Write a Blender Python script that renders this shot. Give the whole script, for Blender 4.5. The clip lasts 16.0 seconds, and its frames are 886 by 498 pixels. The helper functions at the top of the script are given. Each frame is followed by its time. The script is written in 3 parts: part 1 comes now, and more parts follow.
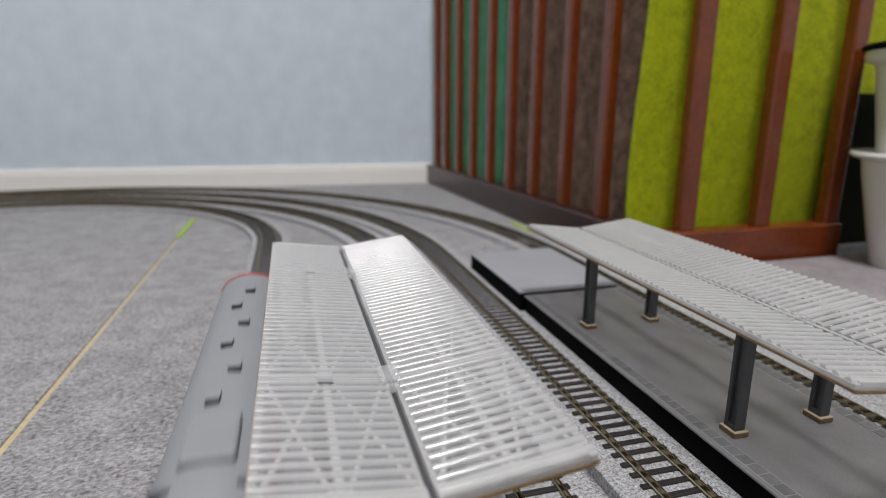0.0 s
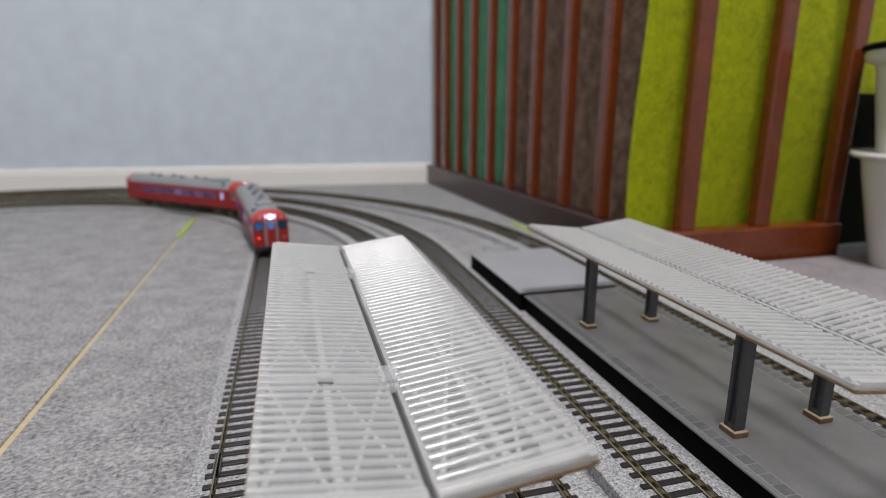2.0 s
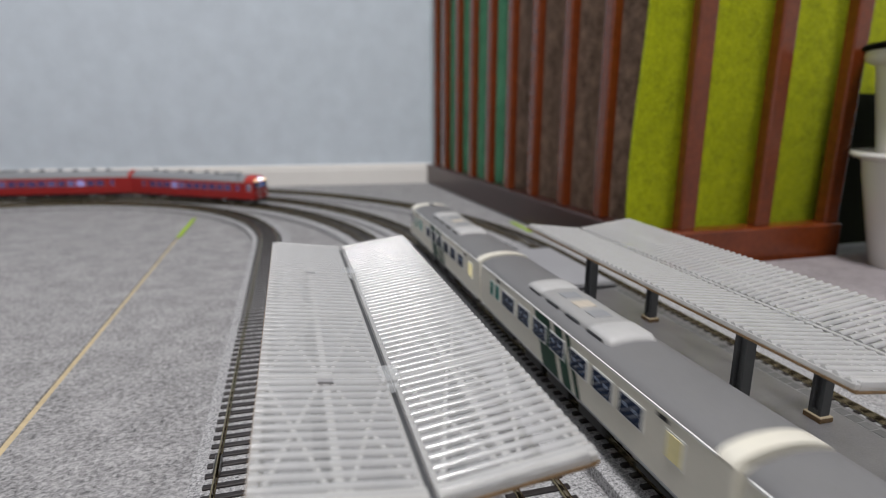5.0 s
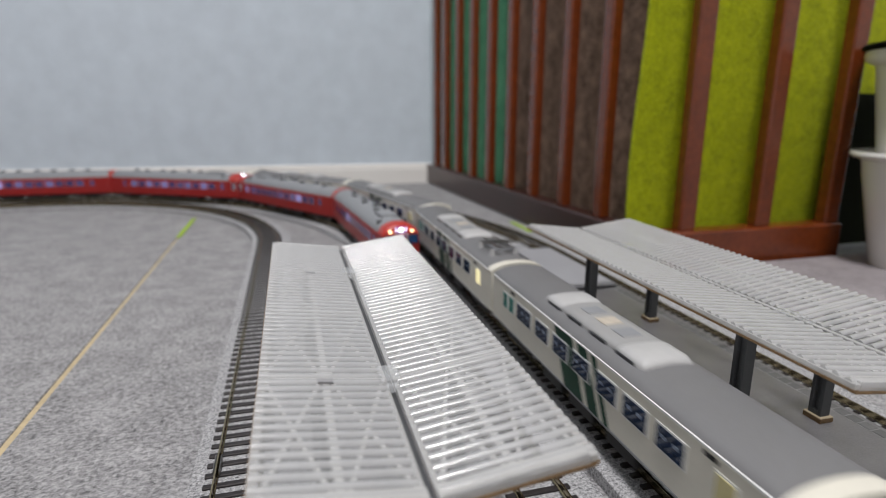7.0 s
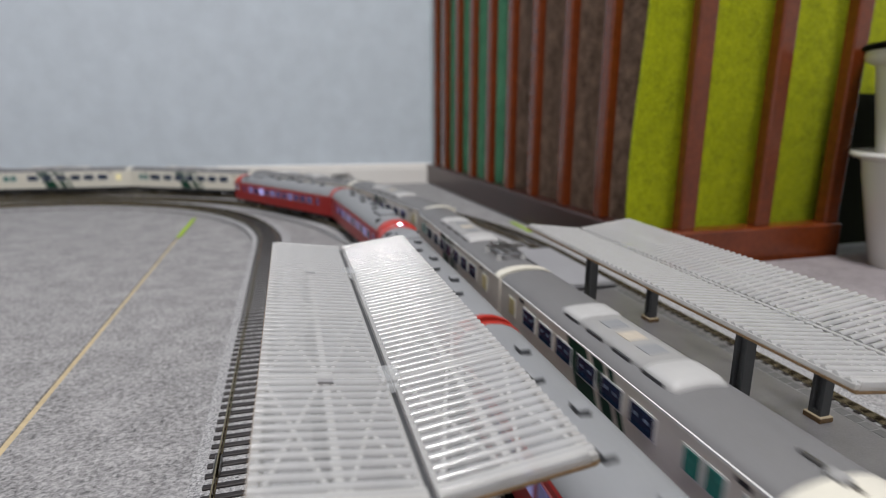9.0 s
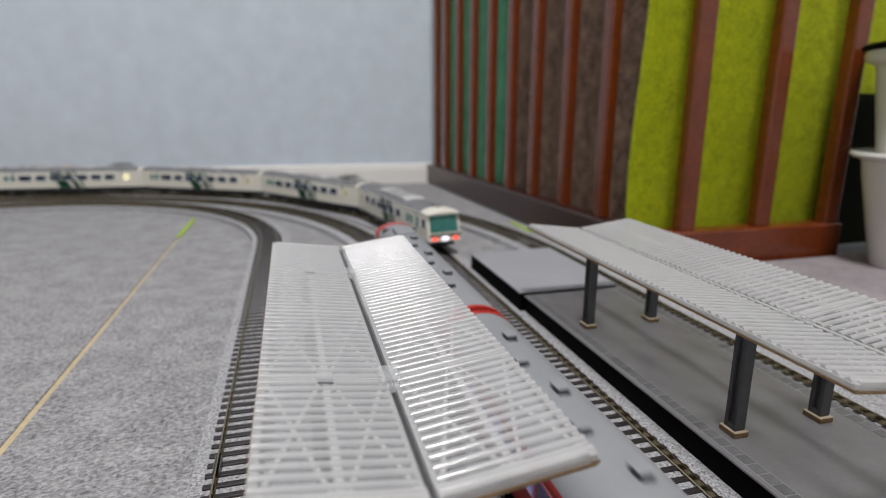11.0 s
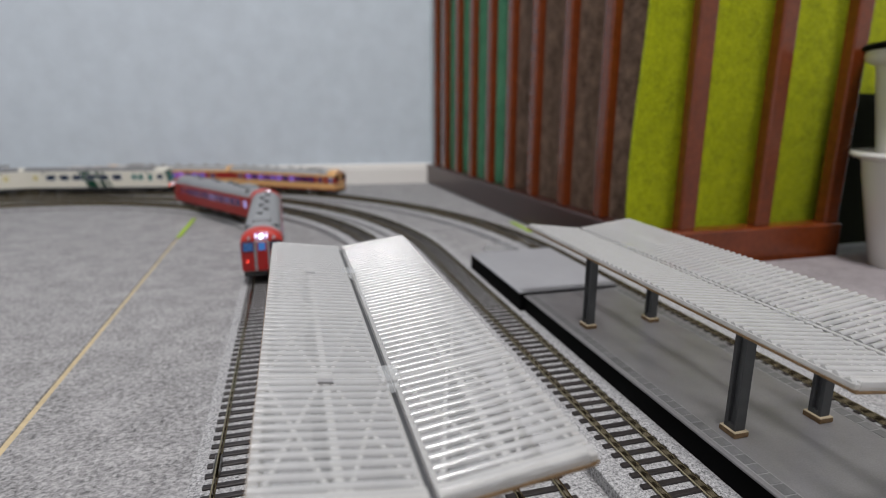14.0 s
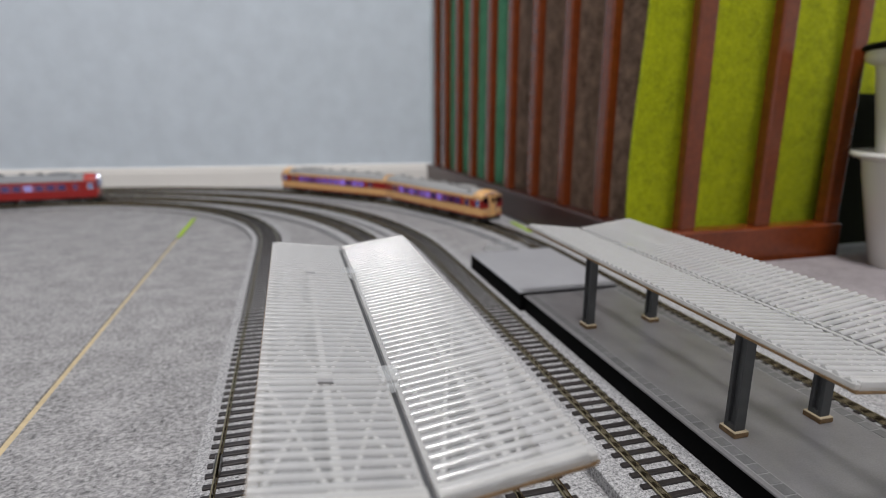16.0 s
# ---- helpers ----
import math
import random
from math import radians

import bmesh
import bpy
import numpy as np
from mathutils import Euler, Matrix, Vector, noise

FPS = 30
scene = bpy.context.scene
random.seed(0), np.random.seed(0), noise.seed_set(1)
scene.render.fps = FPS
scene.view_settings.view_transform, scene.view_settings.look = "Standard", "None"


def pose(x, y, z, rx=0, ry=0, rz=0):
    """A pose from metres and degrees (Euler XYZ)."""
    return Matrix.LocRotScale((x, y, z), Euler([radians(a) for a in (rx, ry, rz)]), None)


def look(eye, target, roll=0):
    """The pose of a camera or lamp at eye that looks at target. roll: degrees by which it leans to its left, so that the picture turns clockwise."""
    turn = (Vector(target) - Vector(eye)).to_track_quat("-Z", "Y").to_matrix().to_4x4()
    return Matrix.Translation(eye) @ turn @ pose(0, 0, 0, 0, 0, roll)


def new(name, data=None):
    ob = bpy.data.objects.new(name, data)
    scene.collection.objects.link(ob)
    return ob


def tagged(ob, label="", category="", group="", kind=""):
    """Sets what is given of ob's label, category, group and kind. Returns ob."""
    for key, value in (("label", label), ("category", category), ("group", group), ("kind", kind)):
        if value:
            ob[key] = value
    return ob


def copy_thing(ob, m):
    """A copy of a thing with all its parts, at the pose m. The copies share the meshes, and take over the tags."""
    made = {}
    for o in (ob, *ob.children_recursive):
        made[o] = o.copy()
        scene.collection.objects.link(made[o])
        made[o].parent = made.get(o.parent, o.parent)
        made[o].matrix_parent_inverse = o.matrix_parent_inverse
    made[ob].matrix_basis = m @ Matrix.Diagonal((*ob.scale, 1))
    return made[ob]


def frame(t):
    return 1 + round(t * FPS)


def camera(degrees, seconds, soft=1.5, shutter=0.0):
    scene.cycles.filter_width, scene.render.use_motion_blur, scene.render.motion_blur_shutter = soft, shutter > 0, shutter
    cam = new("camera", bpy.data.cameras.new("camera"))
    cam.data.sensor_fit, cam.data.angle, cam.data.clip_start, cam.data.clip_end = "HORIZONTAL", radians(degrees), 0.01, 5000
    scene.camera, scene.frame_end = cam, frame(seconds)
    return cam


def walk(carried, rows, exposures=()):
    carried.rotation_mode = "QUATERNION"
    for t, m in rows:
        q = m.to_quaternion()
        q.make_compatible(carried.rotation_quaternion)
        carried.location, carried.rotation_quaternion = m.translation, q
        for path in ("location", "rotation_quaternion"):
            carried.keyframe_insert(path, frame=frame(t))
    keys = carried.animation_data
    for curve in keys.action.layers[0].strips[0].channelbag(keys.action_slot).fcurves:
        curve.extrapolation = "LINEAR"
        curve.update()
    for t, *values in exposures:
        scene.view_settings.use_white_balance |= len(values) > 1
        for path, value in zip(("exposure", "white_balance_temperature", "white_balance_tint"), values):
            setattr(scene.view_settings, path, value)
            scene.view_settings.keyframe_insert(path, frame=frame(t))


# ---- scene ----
# ---- camera ----
cam = camera(76.2, 16.0, soft=0.6, shutter=0.5)
EYE = pose(0, 0, 0.1515, 90 - 14.05, 0, -14.95)
walk(cam, [(0.0, EYE), (16.0, EYE)])
cam.data.dof.use_dof = True
cam.data.dof.focus_distance = 0.212
cam.data.dof.aperture_fstop = 9.2
scene.view_settings.exposure = 0.0

# ---- light: one round lamp on the ceiling, plus an added dim bluish world fill ----
world = bpy.data.worlds.new("world")
world.use_nodes = True
world.node_tree.nodes["Background"].inputs[0].default_value = (0.75, 0.83, 1.0, 1)
world.node_tree.nodes["Background"].inputs[1].default_value = 0.3
scene.world = world


def area_lamp(name, place, target, size, watts, colour):
    data = bpy.data.lights.new(name, "AREA")
    data.shape, data.size, data.energy, data.color = "DISK", size, watts, colour
    lamp = new(name, data)
    lamp.matrix_world = look(place, target)
    return lamp


area_lamp("ceiling_lamp_light", (0.00, -0.30, 2.33), (0.00, -0.2999, 0), 0.44, 53, (1.0, 0.972, 0.972))


# ---- materials ----
def link(t, a, b):
    t.links.new(a, b)


def material(name, colour, rough=0.6, metal=0.0, vary=0.15, scale=40.0, fine=400.0, bump=0.1, spec=0.5,
             transmission=0.0, coat=0.0, emit=None, power=0.0, per_object=0.0, relief=0.0005, alpha=1.0, flicker=0.0, through_light=0.0):
    """A surface with grain at two scales, in metres of its object."""
    m = bpy.data.materials.new(name)
    m.use_nodes = True
    t = m.node_tree
    b = t.nodes["Principled BSDF"]
    b.inputs["Roughness"].default_value = rough
    b.inputs["Metallic"].default_value = metal
    b.inputs["Specular IOR Level"].default_value = spec
    b.inputs["Transmission Weight"].default_value = transmission
    b.inputs["Coat Weight"].default_value = coat
    if emit:
        b.inputs["Emission Color"].default_value = (*emit, 1)
        b.inputs["Emission Strength"].default_value = power
    b.inputs["Alpha"].default_value = alpha
    if flicker:
        # each lit pane glows by its own amount
        inf = t.nodes.new("ShaderNodeObjectInfo")
        pw = t.nodes.new("ShaderNodeMath")
        pw.operation = "POWER"
        pw.inputs[1].default_value = flicker
        link(t, inf.outputs["Random"], pw.inputs[0])
        mu = t.nodes.new("ShaderNodeMath")
        mu.operation = "MULTIPLY"
        mu.inputs[1].default_value = power
        link(t, pw.outputs[0], mu.inputs[0])
        link(t, mu.outputs[0], b.inputs["Emission Strength"])
    co = t.nodes.new("ShaderNodeTexCoord")
    big = t.nodes.new("ShaderNodeTexNoise")
    big.inputs["Scale"].default_value = scale
    big.inputs["Detail"].default_value = 4
    small = t.nodes.new("ShaderNodeTexNoise")
    small.inputs["Scale"].default_value = fine
    small.inputs["Detail"].default_value = 3
    link(t, co.outputs["Object"], big.inputs["Vector"])
    link(t, co.outputs["Object"], small.inputs["Vector"])
    add = t.nodes.new("ShaderNodeMath")
    add.operation = "MULTIPLY_ADD"
    add.inputs[1].default_value = 0.5
    link(t, big.outputs["Fac"], add.inputs[0])
    half = t.nodes.new("ShaderNodeMath")
    half.operation = "MULTIPLY"
    half.inputs[1].default_value = 0.5
    link(t, small.outputs["Fac"], half.inputs[0])
    link(t, half.outputs[0], add.inputs[2])
    ramp = t.nodes.new("ShaderNodeMapRange")
    ramp.inputs["From Min"].default_value = 0.3
    ramp.inputs["From Max"].default_value = 0.7
    ramp.inputs["To Min"].default_value = 1 - vary
    ramp.inputs["To Max"].default_value = 1 + vary
    link(t, add.outputs[0], ramp.inputs["Value"])
    value = ramp.outputs["Result"]
    if per_object:
        info = t.nodes.new("ShaderNodeObjectInfo")
        mr = t.nodes.new("ShaderNodeMapRange")
        mr.inputs["To Min"].default_value = 1 - per_object
        mr.inputs["To Max"].default_value = 1 + per_object
        link(t, info.outputs["Random"], mr.inputs["Value"])
        mul = t.nodes.new("ShaderNodeMath")
        mul.operation = "MULTIPLY"
        link(t, value, mul.inputs[0])
        link(t, mr.outputs["Result"], mul.inputs[1])
        value = mul.outputs[0]
    mix = t.nodes.new("ShaderNodeVectorMath")
    mix.operation = "SCALE"
    mix.inputs[0].default_value = colour
    link(t, value, mix.inputs["Scale"])
    link(t, mix.outputs[0], b.inputs["Base Color"])
    if bump:
        bp = t.nodes.new("ShaderNodeBump")
        bp.inputs["Strength"].default_value = bump
        bp.inputs["Distance"].default_value = relief
        link(t, add.outputs[0], bp.inputs["Height"])
        link(t, bp.outputs[0], b.inputs["Normal"])
    if through_light:
        # cloudy plastic passes part of its light on to what lies beneath
        tr = t.nodes.new("ShaderNodeBsdfTranslucent")
        tr.inputs["Color"].default_value = (0.9, 0.9, 0.9, 1)
        mx = t.nodes.new("ShaderNodeMixShader")
        mx.inputs[0].default_value = through_light
        link(t, b.outputs[0], mx.inputs[1])
        link(t, tr.outputs[0], mx.inputs[2])
        link(t, mx.outputs[0], t.nodes["Material Output"].inputs["Surface"])
    return m


def felt(name, dark, light, scale=900.0, blotch=35.0, amount=0.5, bump=0.5, relief=0.0008, stretch=(1, 1, 1), sheen=0.04):
    """Matted fibres: two colours speckled at fibre size over soft blotches."""
    m = bpy.data.materials.new(name)
    m.use_nodes = True
    t = m.node_tree
    b = t.nodes["Principled BSDF"]
    b.inputs["Roughness"].default_value = 0.95
    b.inputs["Specular IOR Level"].default_value = 0.15
    b.inputs["Sheen Weight"].default_value = sheen
    co = t.nodes.new("ShaderNodeTexCoord")
    mp = t.nodes.new("ShaderNodeMapping")
    mp.inputs["Scale"].default_value = stretch
    link(t, co.outputs["Object"], mp.inputs[0])
    a = t.nodes.new("ShaderNodeTexNoise")
    a.inputs["Scale"].default_value = scale
    a.inputs["Detail"].default_value = 5
    a.inputs["Roughness"].default_value = 0.7
    a.inputs["Distortion"].default_value = 0.6
    c = t.nodes.new("ShaderNodeTexNoise")
    c.inputs["Scale"].default_value = blotch
    c.inputs["Detail"].default_value = 6
    c.inputs["Roughness"].default_value = 0.65
    link(t, mp.outputs[0], a.inputs["Vector"])
    link(t, mp.outputs[0], c.inputs["Vector"])
    s = t.nodes.new("ShaderNodeMath")
    s.operation = "MULTIPLY_ADD"
    s.inputs[1].default_value = amount
    link(t, c.outputs["Fac"], s.inputs[0])
    k = t.nodes.new("ShaderNodeMath")
    k.operation = "MULTIPLY"
    k.inputs[1].default_value = 1 - amount
    link(t, a.outputs["Fac"], k.inputs[0])
    link(t, k.outputs[0], s.inputs[2])
    r = t.nodes.new("ShaderNodeValToRGB")
    r.color_ramp.elements[0].position = 0.36
    r.color_ramp.elements[1].position = 0.64
    r.color_ramp.elements[0].color = (*dark, 1)
    r.color_ramp.elements[1].color = (*light, 1)
    link(t, s.outputs[0], r.inputs[0])
    link(t, r.outputs[0], b.inputs["Base Color"])
    bp = t.nodes.new("ShaderNodeBump")
    bp.inputs["Strength"].default_value = bump
    bp.inputs["Distance"].default_value = relief
    link(t, a.outputs["Fac"], bp.inputs["Height"])
    link(t, bp.outputs[0], b.inputs["Normal"])
    return m


FLOOR = felt("grey_needle_felt", (0.075, 0.075, 0.079), (0.49, 0.482, 0.49), scale=470, blotch=45, amount=0.25, bump=1.0, stretch=(0.8, 1, 1), sheen=0.22)
WALLPAPER = material("pale_blue_wallpaper", (0.59, 0.655, 0.725), 0.85, vary=0.11, scale=26, fine=420, bump=0.45, spec=0.2)
PLASTER = material("white_plaster", (0.66, 0.66, 0.65), 0.9, vary=0.03, scale=3, fine=300, spec=0.2)
SKIRT = material("white_baseboard_vinyl", (0.82, 0.80, 0.77), 0.5, vary=0.03, scale=20, bump=0.03)
SLEEPER = material("dark_brown_sleeper_plastic", (0.019, 0.015, 0.015), 0.5, spec=0.45, vary=0.3, scale=300, fine=1500, bump=0.3, per_object=0.25)
RAIL = material("tarnished_nickel_rail", (0.31, 0.26, 0.165), 0.25, metal=1.0, vary=0.25, scale=120, fine=900, bump=0.05)
DECK = material("dark_grey_platform_plastic", (0.24, 0.235, 0.243), 0.36, vary=0.16, scale=60, fine=1400, bump=0.16)
DECK_FAR = material("mid_grey_platform_plastic", (0.30, 0.305, 0.325), 0.55, vary=0.08, scale=30, fine=900, bump=0.08)
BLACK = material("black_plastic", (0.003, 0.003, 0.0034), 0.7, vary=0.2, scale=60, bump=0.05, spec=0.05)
JOINT = material("pale_joint_lines", (0.34, 0.34, 0.345), 0.6, vary=0.2, scale=300, bump=0.05)
PAVER = material("scored_paving", (0.20, 0.20, 0.205), 0.6, vary=0.15, scale=200, fine=1500, bump=0.1, per_object=0.12)
POST = material("charcoal_card_post", (0.055, 0.058, 0.062), 0.6, vary=0.12, scale=150, fine=2000, bump=0.15)
CARD_EDGE = material("scorched_plywood_edge", (0.17, 0.105, 0.05), 0.8, vary=0.4, scale=300, fine=1800, bump=0.3)
CARD = material("laser_cut_plywood", (0.55, 0.46, 0.32), 0.75, vary=0.3, scale=250, fine=1600, bump=0.25)
FROST = material("clear_styrene_sheet", (0.58, 0.60, 0.62), 0.12, vary=0.04, scale=60, fine=700, bump=0.04, spec=0.65, alpha=0.13)
RIBBED = material("frosted_styrene_rib", (0.60, 0.605, 0.61), 0.17, coat=1.0, vary=0.04, scale=80, fine=900, bump=0.03, spec=1.0, alpha=0.50, through_light=0.10)
FRAME_W = material("cloudy_white_styrene_frame", (0.72, 0.72, 0.71), 0.22, vary=0.05, scale=80, fine=900, bump=0.05, alpha=0.42, through_light=0.12)
CLEAR = material("clear_styrene", (0.75, 0.77, 0.78), 0.05, vary=0.05, scale=300, bump=0.5, relief=0.001, spec=1.0, coat=0.6, alpha=0.26)
WOOD = material("red_brown_varnished_wood", (0.145, 0.029, 0.006), 0.27, vary=0.35, scale=18, fine=180, bump=0.12, coat=0.4)
WOOD_DARK = material("dark_varnished_rail", (0.034, 0.010, 0.007), 0.34, vary=0.35, scale=18, fine=180, bump=0.12, coat=0.2)
LIME = felt("lime_green_felt", (0.19, 0.235, 0.002), (0.49, 0.54, 0.007), scale=420, blotch=90, amount=0.35, bump=1.0, relief=0.0016)
BROWN = felt("brown_felt", (0.050, 0.030, 0.020), (0.33, 0.215, 0.150), scale=420, blotch=60, amount=0.5)
JADE = felt("jade_green_felt", (0.055, 0.24, 0.12), (0.14, 0.43, 0.24), scale=500, blotch=25, amount=0.6)
# Near-black colour of the sheet that stands in for deep shade.
DEEP_SHADE = felt("shade_dark_sheet", (0.003, 0.005, 0.001), (0.008, 0.012, 0.002), scale=500, blotch=25)
CERAMIC = material("white_glazed_ceramic", (0.80, 0.79, 0.78), 0.25, vary=0.02, scale=30, bump=0.02, coat=0.3)
MAT_RUG = felt("mauve_grey_plush", (0.20, 0.18, 0.19), (0.36, 0.33, 0.35), scale=450, blotch=40, amount=0.5)
SEAM = material("tan_subfloor", (0.50, 0.405, 0.25), 0.6, vary=0.2, scale=60, fine=400)
LIMESTRIP = felt("lime_strip_felt", (0.28, 0.42, 0.04), (0.38, 0.54, 0.07), scale=600, blotch=40)


RED = material("vermilion_train_paint", (0.29, 0.010, 0.009), 0.42, vary=0.06, scale=60, fine=900, bump=0.03)
RED_CAP = material("orange_red_roof_end", (0.44, 0.032, 0.022), 0.36, vary=0.06, scale=60, bump=0.03)
ROOF_GREY = material("light_grey_roof_paint", (0.25, 0.26, 0.275), 0.55, vary=0.06, scale=60, fine=900, bump=0.05)
ROOF_DARK = material("mid_grey_roof_paint", (0.165, 0.165, 0.17), 0.55, vary=0.06, scale=60, fine=900, bump=0.05)
CREAM = material("cream_train_paint", (0.71, 0.685, 0.60), 0.35, vary=0.04, scale=60, bump=0.03)
GREEN = material("deep_green_train_stripe", (0.003, 0.043, 0.022), 0.4, vary=0.08, scale=60, bump=0.03, spec=0.2)
COOLER = material("pale_grey_cooler_cover", (0.31, 0.31, 0.31), 0.5, vary=0.06, scale=80, bump=0.05)
TAN = material("orange_cream_train_paint", (0.70, 0.41, 0.17), 0.4, vary=0.05, scale=60, bump=0.03)
UNDER = material("black_underframe", (0.012, 0.012, 0.013), 0.6, vary=0.2, scale=150, bump=0.1)
STEEL = material("wheel_steel", (0.25, 0.24, 0.23), 0.35, metal=1.0, vary=0.15, scale=200)
# Dark grey for roof fittings; on ventilators it paints the shade of their sides.
VENT = material("vent_shade_dark_fittings", (0.052, 0.055, 0.062), 0.5, vary=0.1, scale=200)
GLASS_BLUE = material("blue_seat_window", (0.010, 0.019, 0.040), 0.05, vary=0.8, scale=300, fine=700, bump=0.0, emit=(0.10, 0.18, 0.40), power=0.02)
GLASS_LIT = material("violet_lit_window", (0.07, 0.05, 0.16), 0.12, vary=0.4, scale=120, fine=600, bump=0.0, emit=(0.50, 0.50, 1.0), power=0.8, flicker=6.0)
COOLER_W = material("off_white_hood", (0.45, 0.45, 0.45), 0.5, vary=0.06, scale=80, bump=0.05)
TAN_PALE = material("pale_tan_grille", (0.48, 0.43, 0.36), 0.6, vary=0.1, scale=200)
SEATPALE = material("pale_headrest", (0.30, 0.36, 0.46), 0.6, vary=0.3, scale=300)
LAMP_D = material("lit_name_panel", (0.9, 0.9, 1.0), 0.3, bump=0.0, emit=(0.9, 0.85, 1.0), power=1.2)
GLASS_TEAL = material("teal_window", (0.025, 0.12, 0.105), 0.05, vary=0.6, scale=220, bump=0.0, emit=(0.1, 0.6, 0.5), power=0.04)
GLASS_WARM = material("warm_lit_door_window", (0.62, 0.56, 0.30), 0.15, vary=0.1, scale=100, bump=0.0, emit=(1.0, 0.88, 0.5), power=0.9, flicker=2.5)
GLASS_CAB = material("cab_window", (0.006, 0.012, 0.034), 0.05, vary=0.8, scale=300, bump=0.0, emit=(0.10, 0.34, 0.90), power=0.5, flicker=1.5)
GLASS_DARK = material("dark_cab_window", (0.03, 0.008, 0.012), 0.06, vary=0.5, scale=300, bump=0.0)
SASH = material("bright_window_frame", (0.80, 0.81, 0.80), 0.22, vary=0.05, scale=150)
LAMP_W = material("white_head_lamp", (0.9, 0.9, 1.0), 0.2, bump=0.0, emit=(0.78, 0.86, 1.0), power=5.0)
LAMP_Y = material("warm_marker_lamp", (1.0, 0.85, 0.6), 0.2, bump=0.0, emit=(1.0, 0.72, 0.38), power=2.6)
LAMP_S = material("violet_side_lamp", (0.8, 0.8, 1.0), 0.2, bump=0.0, emit=(0.75, 0.75, 1.0), power=2.0)
LAMP_R = material("red_tail_lamp", (0.9, 0.05, 0.03), 0.2, bump=0.0, emit=(1.0, 0.08, 0.05), power=1.6)
SASH_RED = material("dull_rose_window_frame", (0.40, 0.13, 0.14), 0.4, vary=0.1, scale=150)
PIT = felt("pitted_grey_foam", (0.10, 0.10, 0.104), (0.62, 0.62, 0.635), scale=850, blotch=2400, amount=0.15, bump=0.9)
# No lamp itself: emission imitates the head lamp's violet glow on its bezel.
BEZEL = material("bezel_painted_lamp_glow", (0.22, 0.02, 0.06), 0.3, vary=0.2, scale=200, emit=(0.45, 0.12, 0.6), power=0.25)
GLASS_VIOLET = material("violet_dusk_window", (0.05, 0.02, 0.09), 0.12, vary=0.4, scale=120, bump=0.0, emit=(0.38, 0.24, 0.95), power=0.55, flicker=1.6)
LENS = material("dull_lamp_lens", (0.45, 0.35, 0.38), 0.15, bump=0.0)


# ---- mesh helpers ----
def part(name, bm, mat, parent=None, label=""):
    me = bpy.data.meshes.new(name)
    bm.normal_update()
    bm.to_mesh(me)
    bm.free()
    me.materials.append(mat)
    ob = new(name, me)
    if parent:
        ob.parent = parent
    if label:
        ob["label"] = label
    return ob


def share(name, ob, parent, m):
    o = new(name, ob.data)
    o.parent = parent
    o.matrix_basis = m
    return o


def thing(name, label, category, group="", kind="", m=None):
    e = new(name)
    e.empty_display_size = 0.01
    if m is not None:
        e.matrix_basis = m
    return tagged(e, label, category, group, kind)


def add_box(bm, x0, x1, y0, y1, z0, z1, bevel=0.0, seg=2):
    r = bmesh.ops.create_cube(bm, size=1.0)
    vs = r["verts"]
    for v in vs:
        v.co = Vector((x0 + (v.co.x + 0.5) * (x1 - x0), y0 + (v.co.y + 0.5) * (y1 - y0), z0 + (v.co.z + 0.5) * (z1 - z0)))
    if bevel:
        es = list({e for v in vs for e in v.link_edges})
        bmesh.ops.bevel(bm, geom=es, offset=bevel, segments=seg, affect="EDGES", profile=0.5)
    return bm


def box(x0, x1, y0, y1, z0, z1, bevel=0.0, seg=2):
    return add_box(bmesh.new(), x0, x1, y0, y1, z0, z1, bevel, seg)


def cyl(r, z0, z1, seg=20, r2=None, at=(0, 0), bevel=0.0):
    bm = bmesh.new()
    bmesh.ops.create_cone(bm, cap_ends=True, segments=seg, radius1=r, radius2=r if r2 is None else r2, depth=z1 - z0)
    bmesh.ops.translate(bm, verts=bm.verts, vec=(at[0], at[1], (z0 + z1) / 2))
    if bevel:
        es = [e for e in bm.edges if e.calc_face_angle(0) > 1.0]
        bmesh.ops.bevel(bm, geom=es, offset=bevel, segments=2, affect="EDGES", profile=0.5)
    return bm


def sweep(profile, stations, closed=True, caps=True):
    """A profile of (across, up) carried along stations of (x, y, angle of travel from +y, counter-clockwise)."""
    bm = bmesh.new()
    rings = []
    for x, y, a in stations:
        rings.append([bm.verts.new((x + p * math.cos(a), y + p * math.sin(a), q)) for p, q in profile])
    n = len(profile)
    for r0, r1 in zip(rings, rings[1:]):
        for i in range(n if closed else n - 1):
            bm.faces.new((r0[i], r0[(i + 1) % n], r1[(i + 1) % n], r1[i]))
    if caps and closed:
        bm.faces.new(rings[0])
        bm.faces.new(rings[-1][::-1])
    bmesh.ops.recalc_face_normals(bm, faces=bm.faces)
    return bm


def smooth(ob, angle=40):
    for p in ob.data.polygons:
        p.use_smooth = True
    ob.data.set_sharp_from_angle(angle=radians(angle))
    return ob


# ---- ovals on which the trains run: x of the near straight, y where the bend begins, its radius, y where the straight begins ----
OVALS = {1: (-0.0284, 0.635, 0.35, -0.2585), 2: (0.085, 0.54, 0.50, -0.60), 3: (0.1385, 0.545, 0.55, -0.75), 4: (0.2535, 0.505, 0.64, -0.60)}
RAIL_Z = 0.010


def loop_length(k):
    x, y0, r, y1 = OVALS[k]
    return 2 * (y0 - y1) + 2 * math.pi * r


